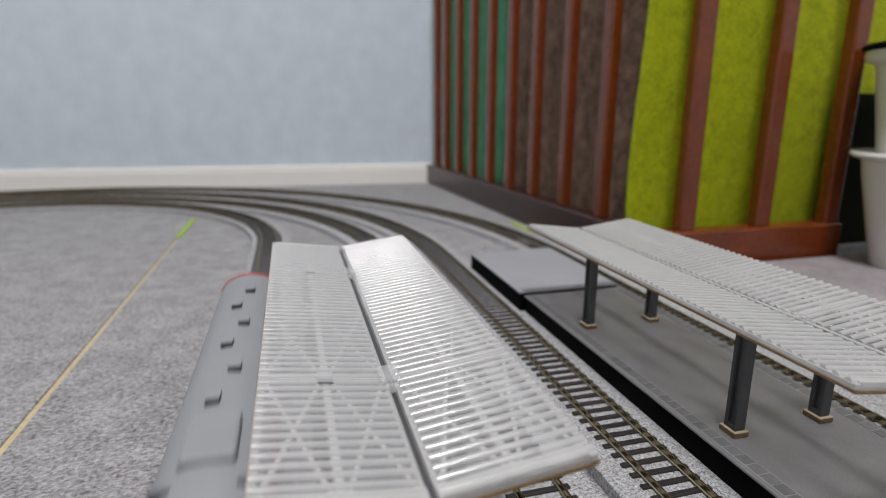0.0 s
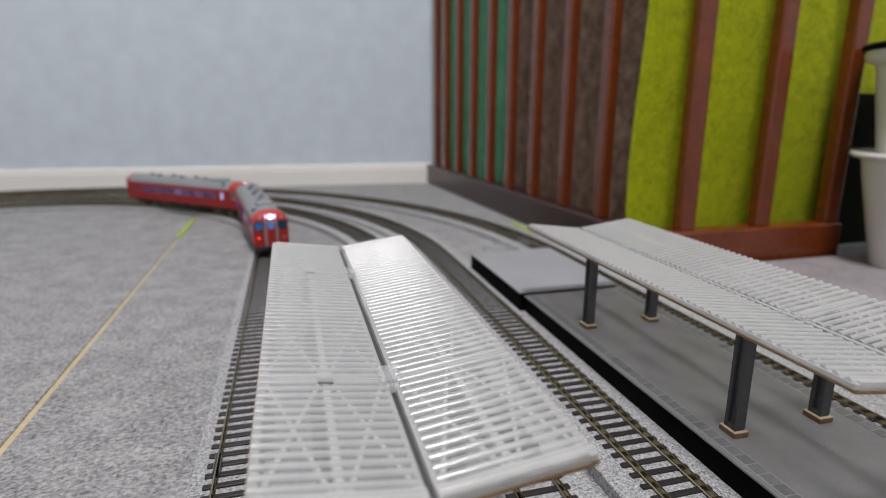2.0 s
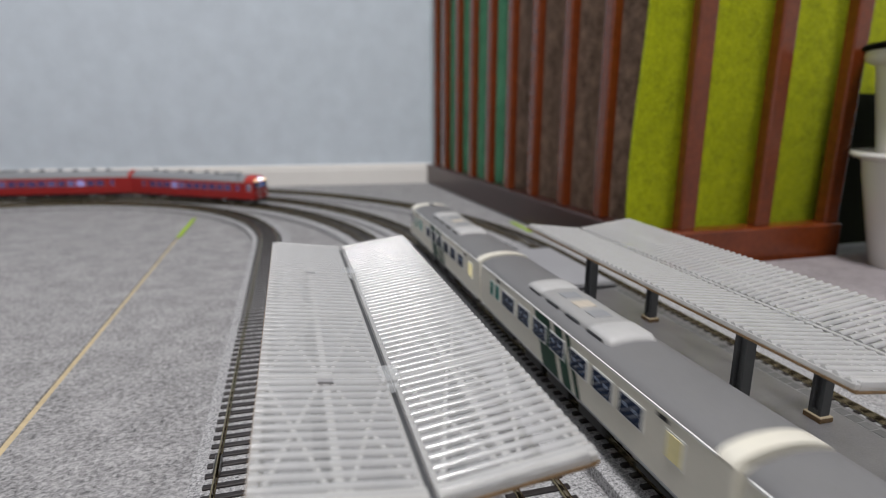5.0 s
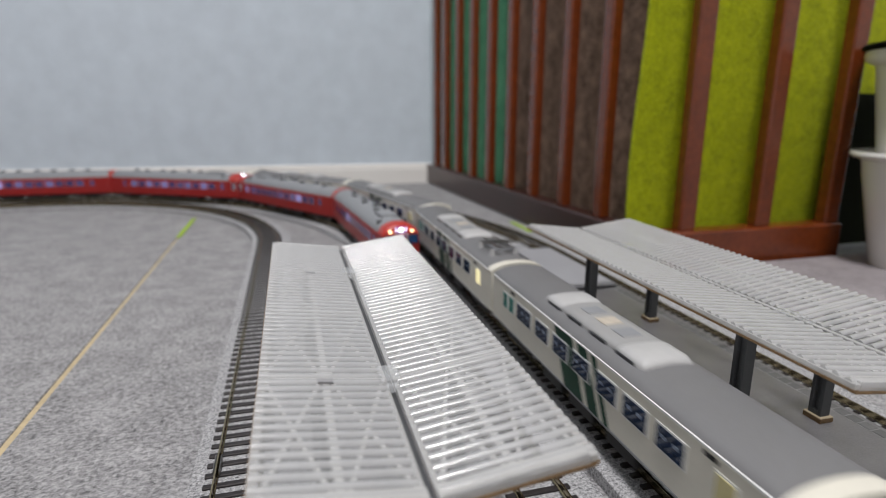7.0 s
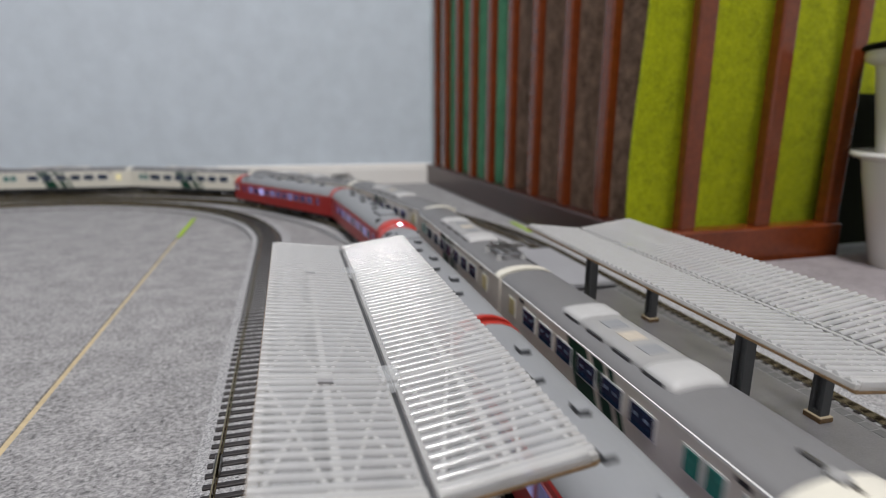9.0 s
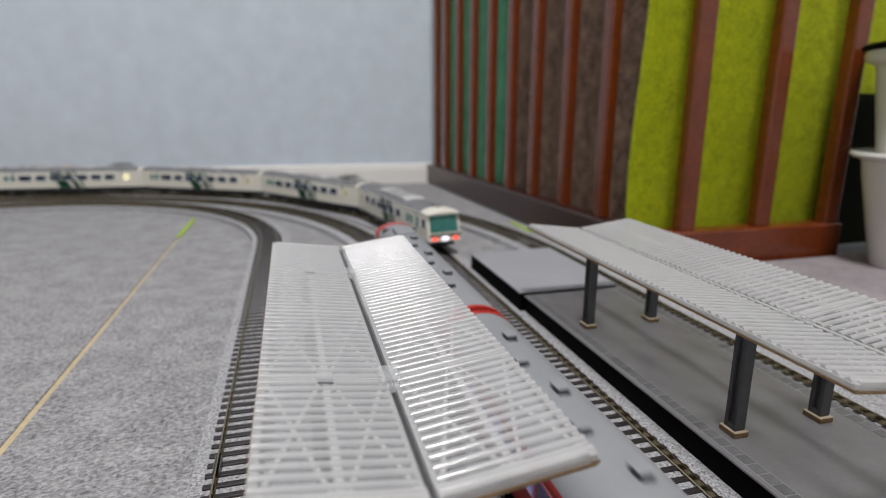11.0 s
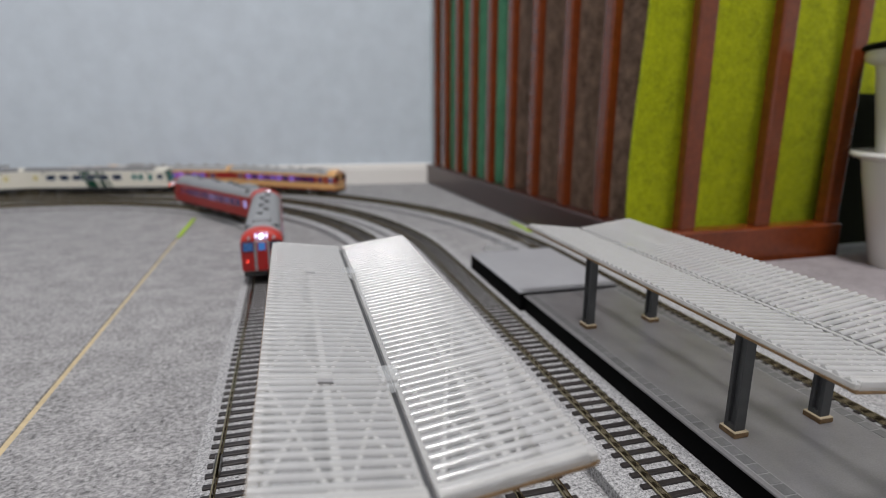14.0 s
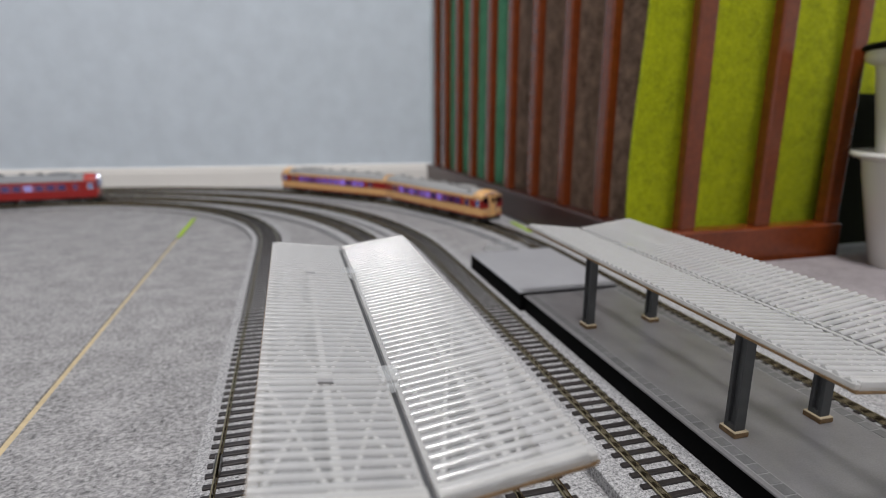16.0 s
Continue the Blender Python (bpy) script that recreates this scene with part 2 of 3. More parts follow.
def on_oval(k, s):
    """Place and heading at s metres along the oval; s equals y on the near straight, and grows away from the eye."""
    x, y0, r, y1 = OVALS[k]
    s = (s - y1) % loop_length(k) + y1
    if s <= y0:
        return x, s, 0.0
    s -= y0
    if s <= math.pi * r:
        a = s / r
        return x - r + r * math.cos(a), y0 + r * math.sin(a), a
    s -= math.pi * r
    if s <= y0 - y1:
        return x - 2 * r, y0 - s, math.pi
    a = math.pi + (s - (y0 - y1)) / r
    return x - r + r * math.cos(a), y1 + r * math.sin(a), a


# ---- room ----
floor = tagged(part("floor", box(-2.0, 1.6, -1.9, 1.75, -0.05, -0.0012), SEAM), "tan subfloor under the loose felt sheets", "floor", kind="structure")
WALLPOSE = pose(0.27, 1.15, 0, 0, 0, -5.4)
wall = tagged(part("wall_north", box(-2.4, 1.5, 0.0, 0.1, -0.02, 2.4), WALLPAPER), "pale blue textured wallpaper wall", "wall", kind="structure")
wall.matrix_basis = WALLPOSE
bb = bmesh.new()
prof = [(0.0, 0.0), (-0.008, 0.0), (-0.008, 0.030), (-0.0065, 0.0315), (-0.0065, 0.037), (-0.003, 0.040), (0.0, 0.040)]
rings = [[bb.verts.new((x, p, q)) for p, q in prof] for x in (-2.4, 1.4)]
for i in range(len(prof)):
    j = (i + 1) % len(prof)
    bb.faces.new((rings[0][i], rings[0][j], rings[1][j], rings[1][i]))
board = tagged(part("baseboard", bb, SKIRT), "white vinyl baseboard along the blue wall", "baseboard", kind="structure")
board.matrix_basis = WALLPOSE @ pose(0, -0.001, 0)
# Unseen walls and ceiling, added to close the room and bounce the lamp's light.
tagged(part("wall_east", box(1.5, 1.6, -1.9, 1.7, -0.02, 2.4), PLASTER), "unseen plain white wall added beside the layout to close the room", "wall", kind="structure")
tagged(part("wall_west", box(-2.0, -1.9, -1.9, 1.7, -0.02, 2.4), PLASTER), "unseen plain white wall added beside the layout to close the room", "wall", kind="structure")
tagged(part("wall_south", box(-1.9, 1.5, -1.9, -1.8, -0.02, 2.4), PLASTER), "unseen plain white wall added behind the layout to close the room", "wall", kind="structure")
tagged(part("ceiling", box(-2.0, 1.6, -1.9, 1.75, 2.4, 2.5), PLASTER), "unseen plain white ceiling added to close the room", "ceiling", kind="structure")

# felt sheets with a joint between them
sheet = box(-0.1338, 1.5, -1.8, 1.60, -0.0020, 0.0, 0.0006, 1)
for v in sheet.verts:
    if v.co.x < 0 and v.co.y > 1.0:
        v.co.x -= 0.0035
    elif v.co.x < 0:
        v.co.x += 0.0035
tagged(part("felt_sheet", sheet, FLOOR), "light grey mottled needle-felt floor sheet under the tracks", "carpet")
tagged(part("felt_sheet", box(-1.9, -0.1382, -1.8, 1.60, -0.0020, 0.0, 0.0006, 1), FLOOR), "light grey mottled needle-felt floor sheet beside a joint", "carpet")


# ---- track ----
def build_track(k, label):
    x, y0, r, y1 = OVALS[k]
    t = thing("model_track", label, "railway track", "concentric model tracks")
    n_arc = 72
    st = [(x, y, 0.0) for y in np.linspace(y1, y0, 12)] + [on_oval(k, y0 + math.pi * r * i / n_arc) for i in range(1, n_arc + 1)]
    st += [(x - 2 * r, y, math.pi) for y in np.linspace(y0, y1, 12)[1:]]
    st += [on_oval(k, y0 + math.pi * r + (y0 - y1) + math.pi * r * i / n_arc) for i in range(1, n_arc + 1)]
    wl = 0.0192 if k == 1 else 0.0240
    part("roadbed", sweep([(-wl, 0.0003), (0.0240, 0.0003), (0.0236, 0.0056), (0.0230, 0.0060), (-wl + 0.001, 0.0060), (-wl + 0.0004, 0.0056)], st), PIT, t, "speckled grey foam roadbed")
    for side in (-1, 1):
        c = side * 0.00875
        rail = part("rail", sweep([(c - 0.0009, 0.0068), (c + 0.0009, 0.0068), (c + 0.0009, 0.0071), (c + 0.0003, 0.0074), (c + 0.0003, 0.0089),
                                   (c + 0.00045, 0.0091), (c + 0.00045, 0.0098), (c + 0.0003, 0.0100), (c - 0.0003, 0.0100), (c - 0.00045, 0.0098), (c - 0.00045, 0.0091),
                                   (c - 0.0003, 0.0089), (c - 0.0003, 0.0074), (c - 0.0009, 0.0071)], st), RAIL, t)
    if k == 1:
        for side in (-1, 1):
            c = side * 0.00875
            bm = box(c - 0.0015, c - 0.0008, 0.2165, 0.2285, 0.0070, 0.0090, 0.0002, 1)
            add_box(bm, c + 0.0008, c + 0.0015, 0.2165, 0.2285, 0.0070, 0.0090, 0.0002, 1)
            jn = part("rail_joiner", bm, STEEL, t, "bright metal rail joiner")
            jn.location.x = x
    first = None
    rest = []
    total = loop_length(k)
    n = int(total / 0.0071)
    for i in range(n):
        s = y1 + total * i / n
        px, py, a = on_oval(k, s)
        near = -0.02 < s < 1.35
        if near and s < 0.80:
            if first is None:
                first = part("sleeper", box(-0.0133, 0.0133, -0.0014, 0.0014, 0.0050, 0.0070, 0.0003, 1), SLEEPER, t)
                first.matrix_basis = pose(px, py, 0, 0, 0, math.degrees(a))
            else:
                share("sleeper", first, t, pose(px, py, 0, 0, 0, math.degrees(a) + random.uniform(-0.6, 0.6)))
        else:
            rest.append((px, py, a))
    vs, fs = [], []
    for px, py, a in rest:
        b0 = len(vs)
        ca, sa = math.cos(a), math.sin(a)
        for z in (0.0050, 0.0070):
            for u, v in ((-0.0133, -0.0015), (0.0133, -0.0015), (0.0133, 0.0015), (-0.0133, 0.0015)):
                vs.append((px + u * ca - v * sa, py + u * sa + v * ca, z))
        fs += [tuple(b0 + i for i in f) for f in ((4, 5, 6, 7), (0, 1, 5, 4), (1, 2, 6, 5), (2, 3, 7, 6), (3, 0, 4, 7))]
    me = bpy.data.meshes.new("far_sleeper")
    me.from_pydata(vs, [], fs)
    me.materials.append(SLEEPER)
    o = new("far_sleeper", me)
    o.parent = t
    tagged(o, kind="stuff")
    return t


for k, label in ((1, "inner model railway oval with dark sleepers and brassy rails"), (2, "model railway oval between two platforms with dark sleepers"),
                 (3, "model railway oval along the dark platform edge"), (4, "outer model railway oval beside the wooden fence")):
    build_track(k, label)


# ---- platforms ----
def build_platform(xc, y0, y1, w, label):
    t = thing("platform", label, "model platform", "grey model platforms", m=pose(xc, 0, 0))
    part("deck", box(-w, w, y0, y1, 0.0168, 0.0180, 0.0003, 1), DECK, t)
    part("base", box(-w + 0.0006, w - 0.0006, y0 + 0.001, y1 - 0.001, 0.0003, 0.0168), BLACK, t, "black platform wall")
    for side in (-1, 1):
        c = side * (w - 0.0052)
        part("joint_strip", box(c - 0.0031, c + 0.0031, y0 + 0.002, y1 - 0.002, 0.0179, 0.01806), JOINT, t, "pale scored lines")
    first = None
    n = int((y1 - y0) / 0.0062)
    for side in (-1, 1):
        for i in range(n):
            y = y0 + (i + 0.5) * (y1 - y0) / n
            m = pose(side * (w - 0.0052), y, 0.0180)
            if first is None:
                first = part("paver", box(-0.00245, 0.00245, -0.0027, 0.0027, -0.0002, 0.00022), PAVER, t)
                first.matrix_basis = m
            else:
                share("paver", first, t, m)
    return t


build_platform(0.199, -0.10, 0.365, 0.040, "dark grey plastic model platform with scored edge paving")
build_platform(0.0283, -0.10, 0.355, 0.036, "dark grey plastic model platform beneath the translucent canopy")
far = thing("platform_extension", "mid-grey plastic platform block, slightly taller, at the platform end", "model platform", "grey model platforms", m=pose(0.196, 0, 0))
part("deck", box(-0.0405, 0.040, 0.3655, 0.485, 0.0192, 0.0205, 0.0004, 1), DECK_FAR, far)
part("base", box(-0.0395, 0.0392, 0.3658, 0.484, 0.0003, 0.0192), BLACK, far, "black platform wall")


# Plate added to stand in for a faint barred grey patch of unknown nature.
scrap = thing("styrene_offcut", "small clear ribbed plate added behind the grey platform block for a faint barred patch", "plastic scrap", m=pose(0.208, 0.545, 0.0002, 0, 0, 6))
part("sheet", box(-0.018, 0.036, -0.0006, 0.0006, 0.0, 0.013, 0.0002, 1), FROST, scrap)
for i in range(7):
    part("rib", box(-0.0165 + i * 0.0048, -0.0145 + i * 0.0048, -0.0016, -0.0004, 0.0005, 0.0125, 0.0003, 1), CLEAR, scrap)


# ---- canopies ----
def build_canopy(xc, yc, turn, holes, label):
    """Two ribbed translucent wings that fall to a slot in the middle, on four posts."""
    t = thing("platform_canopy", label, "station canopy", "translucent platform canopies", m=pose(xc, yc, 0, 0, 0, turn))
    half, slot, zv, ze = 0.0392, 0.0010, 0.0672, 0.0722
    length = 0.241
    slope = math.degrees(math.atan2(ze - zv, half - slot))
    run = math.hypot(ze - zv, half - slot)
    rib0 = None
    for side in (-1, 1):
        # local frame: u from the slot to the eave
        m = pose(side * slot, 0, zv, 0, -slope, 0) if side > 0 else pose(side * slot, 0, zv, 0, slope, 0) @ pose(0, 0, 0, 0, 0, 180)
        wing = part("wing", box(0, run, -length / 2, length / 2, -0.0012, 0.0, 0.0002, 1), FROST, t)
        wing.matrix_basis = m
        n = 57
        for i in range(n):
            y = -length / 2 + (i + 0.5) * length / n
            if rib0 is None:
                bm = bmesh.new()
                pr = [(-0.00138 * math.cos(math.pi * j / 9), 0.00125 * math.sin(math.pi * j / 9)) for j in range(10)]
                a = [bm.verts.new((0.0012, p, q)) for p, q in pr]
                b = [bm.verts.new((run + 0.0004, p, q)) for p, q in pr]
                for j in range(len(pr) - 1):
                    bm.faces.new((a[j], b[j], b[j + 1], a[j + 1]))
                bm.faces.new(a)
                bm.faces.new(b[::-1])
                bmesh.ops.recalc_face_normals(bm, faces=bm.faces)
                rib0 = smooth(part("rib", bm, RIBBED, wing), 60)
                rib0.matrix_basis = pose(0, y, 0)
            else:
                share("rib", rib0, wing, pose(0, y, 0))
        # frame beneath: edge bars, a middle bar and crossed braces in both halves
        part("eave_bar", box(run - 0.0016, run + 0.0006, -length / 2 - 0.0006, length / 2 + 0.0006, -0.0016, 0.0003, 0.0002, 1), FRAME_W, wing, "cloudy plastic eave strip")
        part("eave_trim", box(run - 0.0012, run + 0.0008, -length / 2 - 0.0006, length / 2 + 0.0006, -0.0024, -0.0016), CARD_EDGE, wing, "tan strip beneath the eave")
        part("slot_bar", box(0, 0.0016, -length / 2, length / 2, -0.0026, 0.0003, 0.0002, 1), FRAME_W, wing)
        for e in (-1, 1):
            y = e * (length / 2 - 0.0016)
            part("end_bar", box(0, run - 0.0016, y - 0.0022, y + 0.0022, -0.0020, 0.0012, 0.0003, 1), FRAME_W, wing)
            part("end_trim", box(0, run, min(y, y + e * 0.0024), max(y, y + e * 0.0024), -0.0028, -0.0020), CARD_EDGE, wing, "tan strip beneath the end")
        part("middle_bar", box(run * 0.472, run * 0.528, -length / 2, length / 2, -0.0024, 0.00045), FRAME_W, wing)
        for i in range(4):
            ya = -length / 2 + length * i / 4
            if i:
                part("bay_bar", box(0.0016, run - 0.0016, ya - 0.0014, ya + 0.0014, -0.0020, 0.0004), FRAME_W, wing)
            if holes and side < 0 and i in (1, 3):
                part("tab_hole", box(run * 0.44, run * 0.56, ya + 0.0024, ya + 0.0046, 0.0002, 0.0012), DECK, wing, "small dark tab hole")
            for h0 in (0.0, 0.5):
                for flip in (0, 1):
                    dx, dy = run * 0.46, length / 4
                    d = math.hypot(dx, dy)
                    bm = box(-d / 2, d / 2, -0.0006, 0.0006, -0.0020, 0.0004)
                    ang = math.atan2(dy, dx)
                    bmesh.ops.rotate(bm, verts=bm.verts, cent=(0, 0, 0), matrix=Matrix.Rotation(ang if flip else -ang, 3, "Z"))
                    bmesh.ops.translate(bm, verts=bm.verts, vec=(run * (h0 + 0.25), ya + dy / 2, 0))
                    part("brace", bm, FRAME_W, wing)
    part("slot_strip", box(-0.0010, 0.0010, -length / 2, length / 2, zv - 0.0035, zv - 0.0022), POST, t, "dark strip seen through the slot")
    for y in (-0.060, 0.062):
        bm = box(-0.0035, 0.0035, y - 0.0055, y + 0.0055, zv - 0.0006, zv + 0.0022, 0.0006, 2)
        add_box(bm, -0.0022, 0.0022, y - 0.0095, y - 0.0065, zv - 0.0006, zv + 0.0016, 0.0004, 1)
        part("clip", bm, CLEAR, t, "clear plastic joining clip")
    for x in (-0.0222, 0.0222):
        for y in (-0.0617, 0.0617):
            bm = bmesh.new()
            top = zv + (ze - zv) * 0.5 - 0.0028
            for sy in (-1, 1):
                add_box(bm, x - 0.0026, x + 0.0026, y + sy * 0.0023 - 0.0009, y + sy * 0.0023 + 0.0009, 0.0206, top, 0.0002, 1)
            add_box(bm, x - 0.0010, x + 0.0010, y - 0.0016, y + 0.0016, 0.0206, top)
            add_box(bm, x - 0.0025, x + 0.0025, y - 0.0016, y + 0.0016, 0.0206, 0.0228)
            part("post", bm, POST, t, "charcoal H-section post")
            ft = part("foot", box(x - 0.0036, x + 0.0036, y - 0.0045, y + 0.0045, 0.0181, 0.0202, 0.0002, 1), CARD_EDGE, t, "layered plywood foot with scorched edges")
            part("foot_plate", box(x - 0.00355, x + 0.00355, y - 0.00445, y + 0.00445, 0.0202, 0.0207, 0.0002, 1), CARD, ft, "cream plywood top")
    return t


build_canopy(0.196, 0.2360, 0.0, False, "ribbed translucent butterfly canopy on charcoal posts, on the dark platform")
build_canopy(0.0260, 0.2250, 0.0, True, "ribbed frosted butterfly canopy with cross braces, between two tracks")


# ---- wooden fence with felt behind it ----
def build_fence(a, b, bars, rail_h, label, rail_mat, half, back):
    ax, ay = a
    bx, by = b
    d = math.hypot(bx - ax, by - ay)
    t = thing("wooden_fence_panel", label, "fence", "folding fence panels", m=pose(ax, ay, 0, 0, 0, math.degrees(math.atan2(by - ay, bx - ax))))
    part("bottom_rail", box(0, d, 0.0, 0.022, 0.0008, rail_h, 0.003, 3), rail_mat, t)
    part("top_rail", box(0, d, 0.0, 0.022, 0.62, 0.66, 0.003, 2), WOOD, t)
    first = None
    for u in bars:
        m = pose(u, 0, 0)
        if first is None:
            first = part("bar", box(-half, half, 0.004, back, rail_h - 0.001, 0.621, 0.0028, 3), WOOD, t)
            first.matrix_basis = m
        else:
            share("bar", first, t, m)
    return t


PA, PB = (0.307, 0.480), (0.270, 1.157)
build_fence(PB, PA, [0.0545, 0.1115, 0.1810, 0.2505, 0.3245, 0.3975, 0.4715, 0.5515, 0.6295], 0.039, "red-brown varnished wooden bar fence panel standing along the layout", WOOD_DARK, 0.0078, 0.0165)
build_fence((0.322, 0.436), (0.530, 0.432), [0.0315, 0.1155, 0.1975], 0.040, "red-brown varnished wooden bar fence panel folded round the corner", WOOD, 0.0088, 0.0180)


def felt_piece(points, z1, mat, label, thick=0.004, wave=0.004):
    """An upright felt sheet along plan points, gently waved."""
    bm = bmesh.new()
    cols = []
    rows = 14
    (x0, y0), (x1, y1) = points
    d = math.hypot(x1 - x0, y1 - y0)
    nx, ny = -(y1 - y0) / d, (x1 - x0) / d
    n = 16
    for i in range(n + 1):
        u = i / n
        col = []
        for j in range(rows + 1):
            z = 0.012 + (z1 - 0.012) * j / rows
            w = wave * (math.sin(u * 7 + z * 9) + 0.6 * math.sin(z * 23 + u * 3)) * 0.5
            edge = 0.004 * math.sin((z - 0.20) * 14) * (1 if i in (0, n) else 0)
            col.append(bm.verts.new((x0 + (x1 - x0) * u + nx * w + edge * (x1 - x0) / d, y0 + (y1 - y0) * u + ny * w + edge * (y1 - y0) / d, z)))
        cols.append(col)
    for c0, c1 in zip(cols, cols[1:]):
        for j in range(rows):
            bm.faces.new((c0[j], c1[j], c1[j + 1], c0[j + 1]))
    ext = bmesh.ops.extrude_face_region(bm, geom=bm.faces[:])
    vs = [v for v in ext["geom"] if isinstance(v, bmesh.types.BMVert)]
    bmesh.ops.translate(bm, verts=vs, vec=(nx * thick, ny * thick, 0))
    bmesh.ops.recalc_face_normals(bm, faces=bm.faces)
    ob = smooth(part("hanging_felt", bm, mat))
    return tagged(ob, label, "felt sheet", "felt sheets behind the fence")


felt_piece(((0.3270, 0.832), (0.3110, 1.140)), 0.60, JADE, "jade green felt sheet standing behind the fence bars")
felt_piece(((0.3460, 0.492), (0.3270, 0.825)), 0.60, BROWN, "brown felt sheet standing behind the fence bars")
# Added sheet: paints the shade on the lime felt behind the pots.
felt_piece(((0.533, 0.4500), (0.760, 0.4530)), 0.165, DEEP_SHADE, "near-black sheet low behind the white pots, standing in for deep shade", wave=0.002)
felt_piece(((0.3145, 0.470), (0.760, 0.480)), 0.60, LIME, "lime green felt sheet standing behind the fence bars", wave=0.007)
# ---- white cups and a plush mat beside the fence ----
def build_cup(x, y, z, r0, r1, h, label):
    bm = bmesh.new()
    prof = [(0.0, 0.0), (r0 - 0.002, 0.0), (r0, 0.002), (r0 + (r1 - r0) * 0.8, h * 0.80), (r1 - 0.002, h * 0.93), (r1 + 0.006, h * 0.955), (r1 + 0.0075, h * 0.975),
            (r1 + 0.0065, h), (r1 + 0.002, h), (r1 - 0.006, h * 0.95), (r0 - 0.003, 0.006), (0.0, 0.005)]
    vs = [bm.verts.new((p, 0, q)) for p, q in prof]
    es = [bm.edges.new(e) for e in zip(vs, vs[1:])]
    bmesh.ops.spin(bm, geom=vs + es, cent=(0, 0, 0), axis=(0, 0, 1), angle=2 * math.pi, steps=48)
    bmesh.ops.remove_doubles(bm, verts=bm.verts, dist=0.0002)
    bmesh.ops.recalc_face_normals(bm, faces=bm.faces)
    ob = smooth(part("white_cup", bm, CERAMIC))
    ob.matrix_basis = pose(x, y, z)
    return tagged(ob, label, "cup")


build_cup(0.546, 0.369, 0.0005, 0.034, 0.057, 0.113, "white glazed pot with a flat flared rim on the floor")
tall = build_cup(0.546, 0.369, 0.0065, 0.030, 0.058, 0.194, "taller white pot nested in another, with a black rim")
ring = bmesh.new()
seg, tube = 48, 8
vs = [[ring.verts.new(((0.0645 + 0.004 * math.cos(b)) * math.cos(a), (0.0645 + 0.004 * math.cos(b)) * math.sin(a), 0.196 + 0.003 * math.sin(b)))
       for b in (2 * math.pi * j / tube for j in range(tube))] for a in (2 * math.pi * i / seg for i in range(seg))]
for i in range(seg):
    for j in range(tube):
        ring.faces.new((vs[i][j], vs[(i + 1) % seg][j], vs[(i + 1) % seg][(j + 1) % tube], vs[i][(j + 1) % tube]))
smooth(part("rim_band", ring, BLACK, tall, "black rubber rim"))
rug = bmesh.new()
add_box(rug, 0.355, 0.85, -0.30, 0.425, 0.0, 0.010, 0.0048, 3)
tagged(smooth(part("plush_mat", rug, MAT_RUG)), "mauve-grey plush mat lying in front of the fence", "mat")
tagged(part("felt_strip", box(0.2820, 0.2875, 0.640, 0.705, 0.0001, 0.0012), LIMESTRIP), "narrow lime felt scrap on the floor by the fence", "felt strip")
tagged(part("felt_strip", box(-0.1385, -0.1335, 0.720, 0.840, 0.0001, 0.0012), LIMESTRIP), "narrow lime felt strip lying over the floor joint", "felt strip")


# ---- trains ----
HALF = 0.018


def roof_profile(top, eave):
    h = top - eave
    return [(HALF, eave), (0.0172, eave + 0.22 * h), (0.0150, eave + 0.50 * h), (0.0112, eave + 0.75 * h), (0.0062, eave + 0.93 * h), (0.0, top)]


def arch(y0, y1, top, eave, swell=0.0, drop=False):
    """The roof's shell between y0 and y1; drop: it curves down towards y0."""
    half = [(x + (swell if x else 0), z + swell) for x, z in roof_profile(top, eave)]
    pr = half + [(-x, z) for x, z in half[-2::-1]]
    bm = bmesh.new()
    rings = []
    steps = [(y0, 0.965, 0.42), (y0 + 0.0010, 0.985, 0.68), (y0 + 0.0028, 1.0, 0.88), (y0 + 0.0060, 1.0, 0.97), (y0 + 0.0110, 1.0, 1.0)] if drop else [(y0, 0.985, 0.985), (y0 + 0.0006, 1.0, 1.0)]
    steps += [(y1 - 0.0006, 1.0, 1.0), (y1, 0.985, 0.985)]
    for y, sx, sz in steps:
        rings.append([bm.verts.new((x * sx, y, eave + (z - eave) * sz)) for x, z in pr])
    for r0, r1 in zip(rings, rings[1:]):
        for i in range(len(pr) - 1):
            bm.faces.new((r0[i], r1[i], r1[i + 1], r0[i + 1]))
    bm.faces.new(rings[0])
    bm.faces.new(rings[-1])
    bmesh.ops.recalc_face_normals(bm, faces=bm.faces)
    return bm


def side_pane(t, y0, y1, z0, z1, mat, framed=True, sides=(-1, 1), label="", sash=None):
    """A window on each long side: the sash, and its pane a little proud."""
    for sd in sides:
        x = sd * HALF
        if framed:
            fr = part("window", box(min(x, x + sd * 0.0003), max(x, x + sd * 0.0003), y0 - 0.0008, y1 + 0.0008, z0 - 0.0008, z1 + 0.0008), sash or SASH, t)
            part("pane", box(min(x, x + sd * 0.0006), max(x, x + sd * 0.0006), y0, y1, z0, z1), mat, fr, label)
        else:
            part("window", box(min(x, x + sd * 0.0004), max(x, x + sd * 0.0004), y0, y1, z0, z1), mat, t, label)


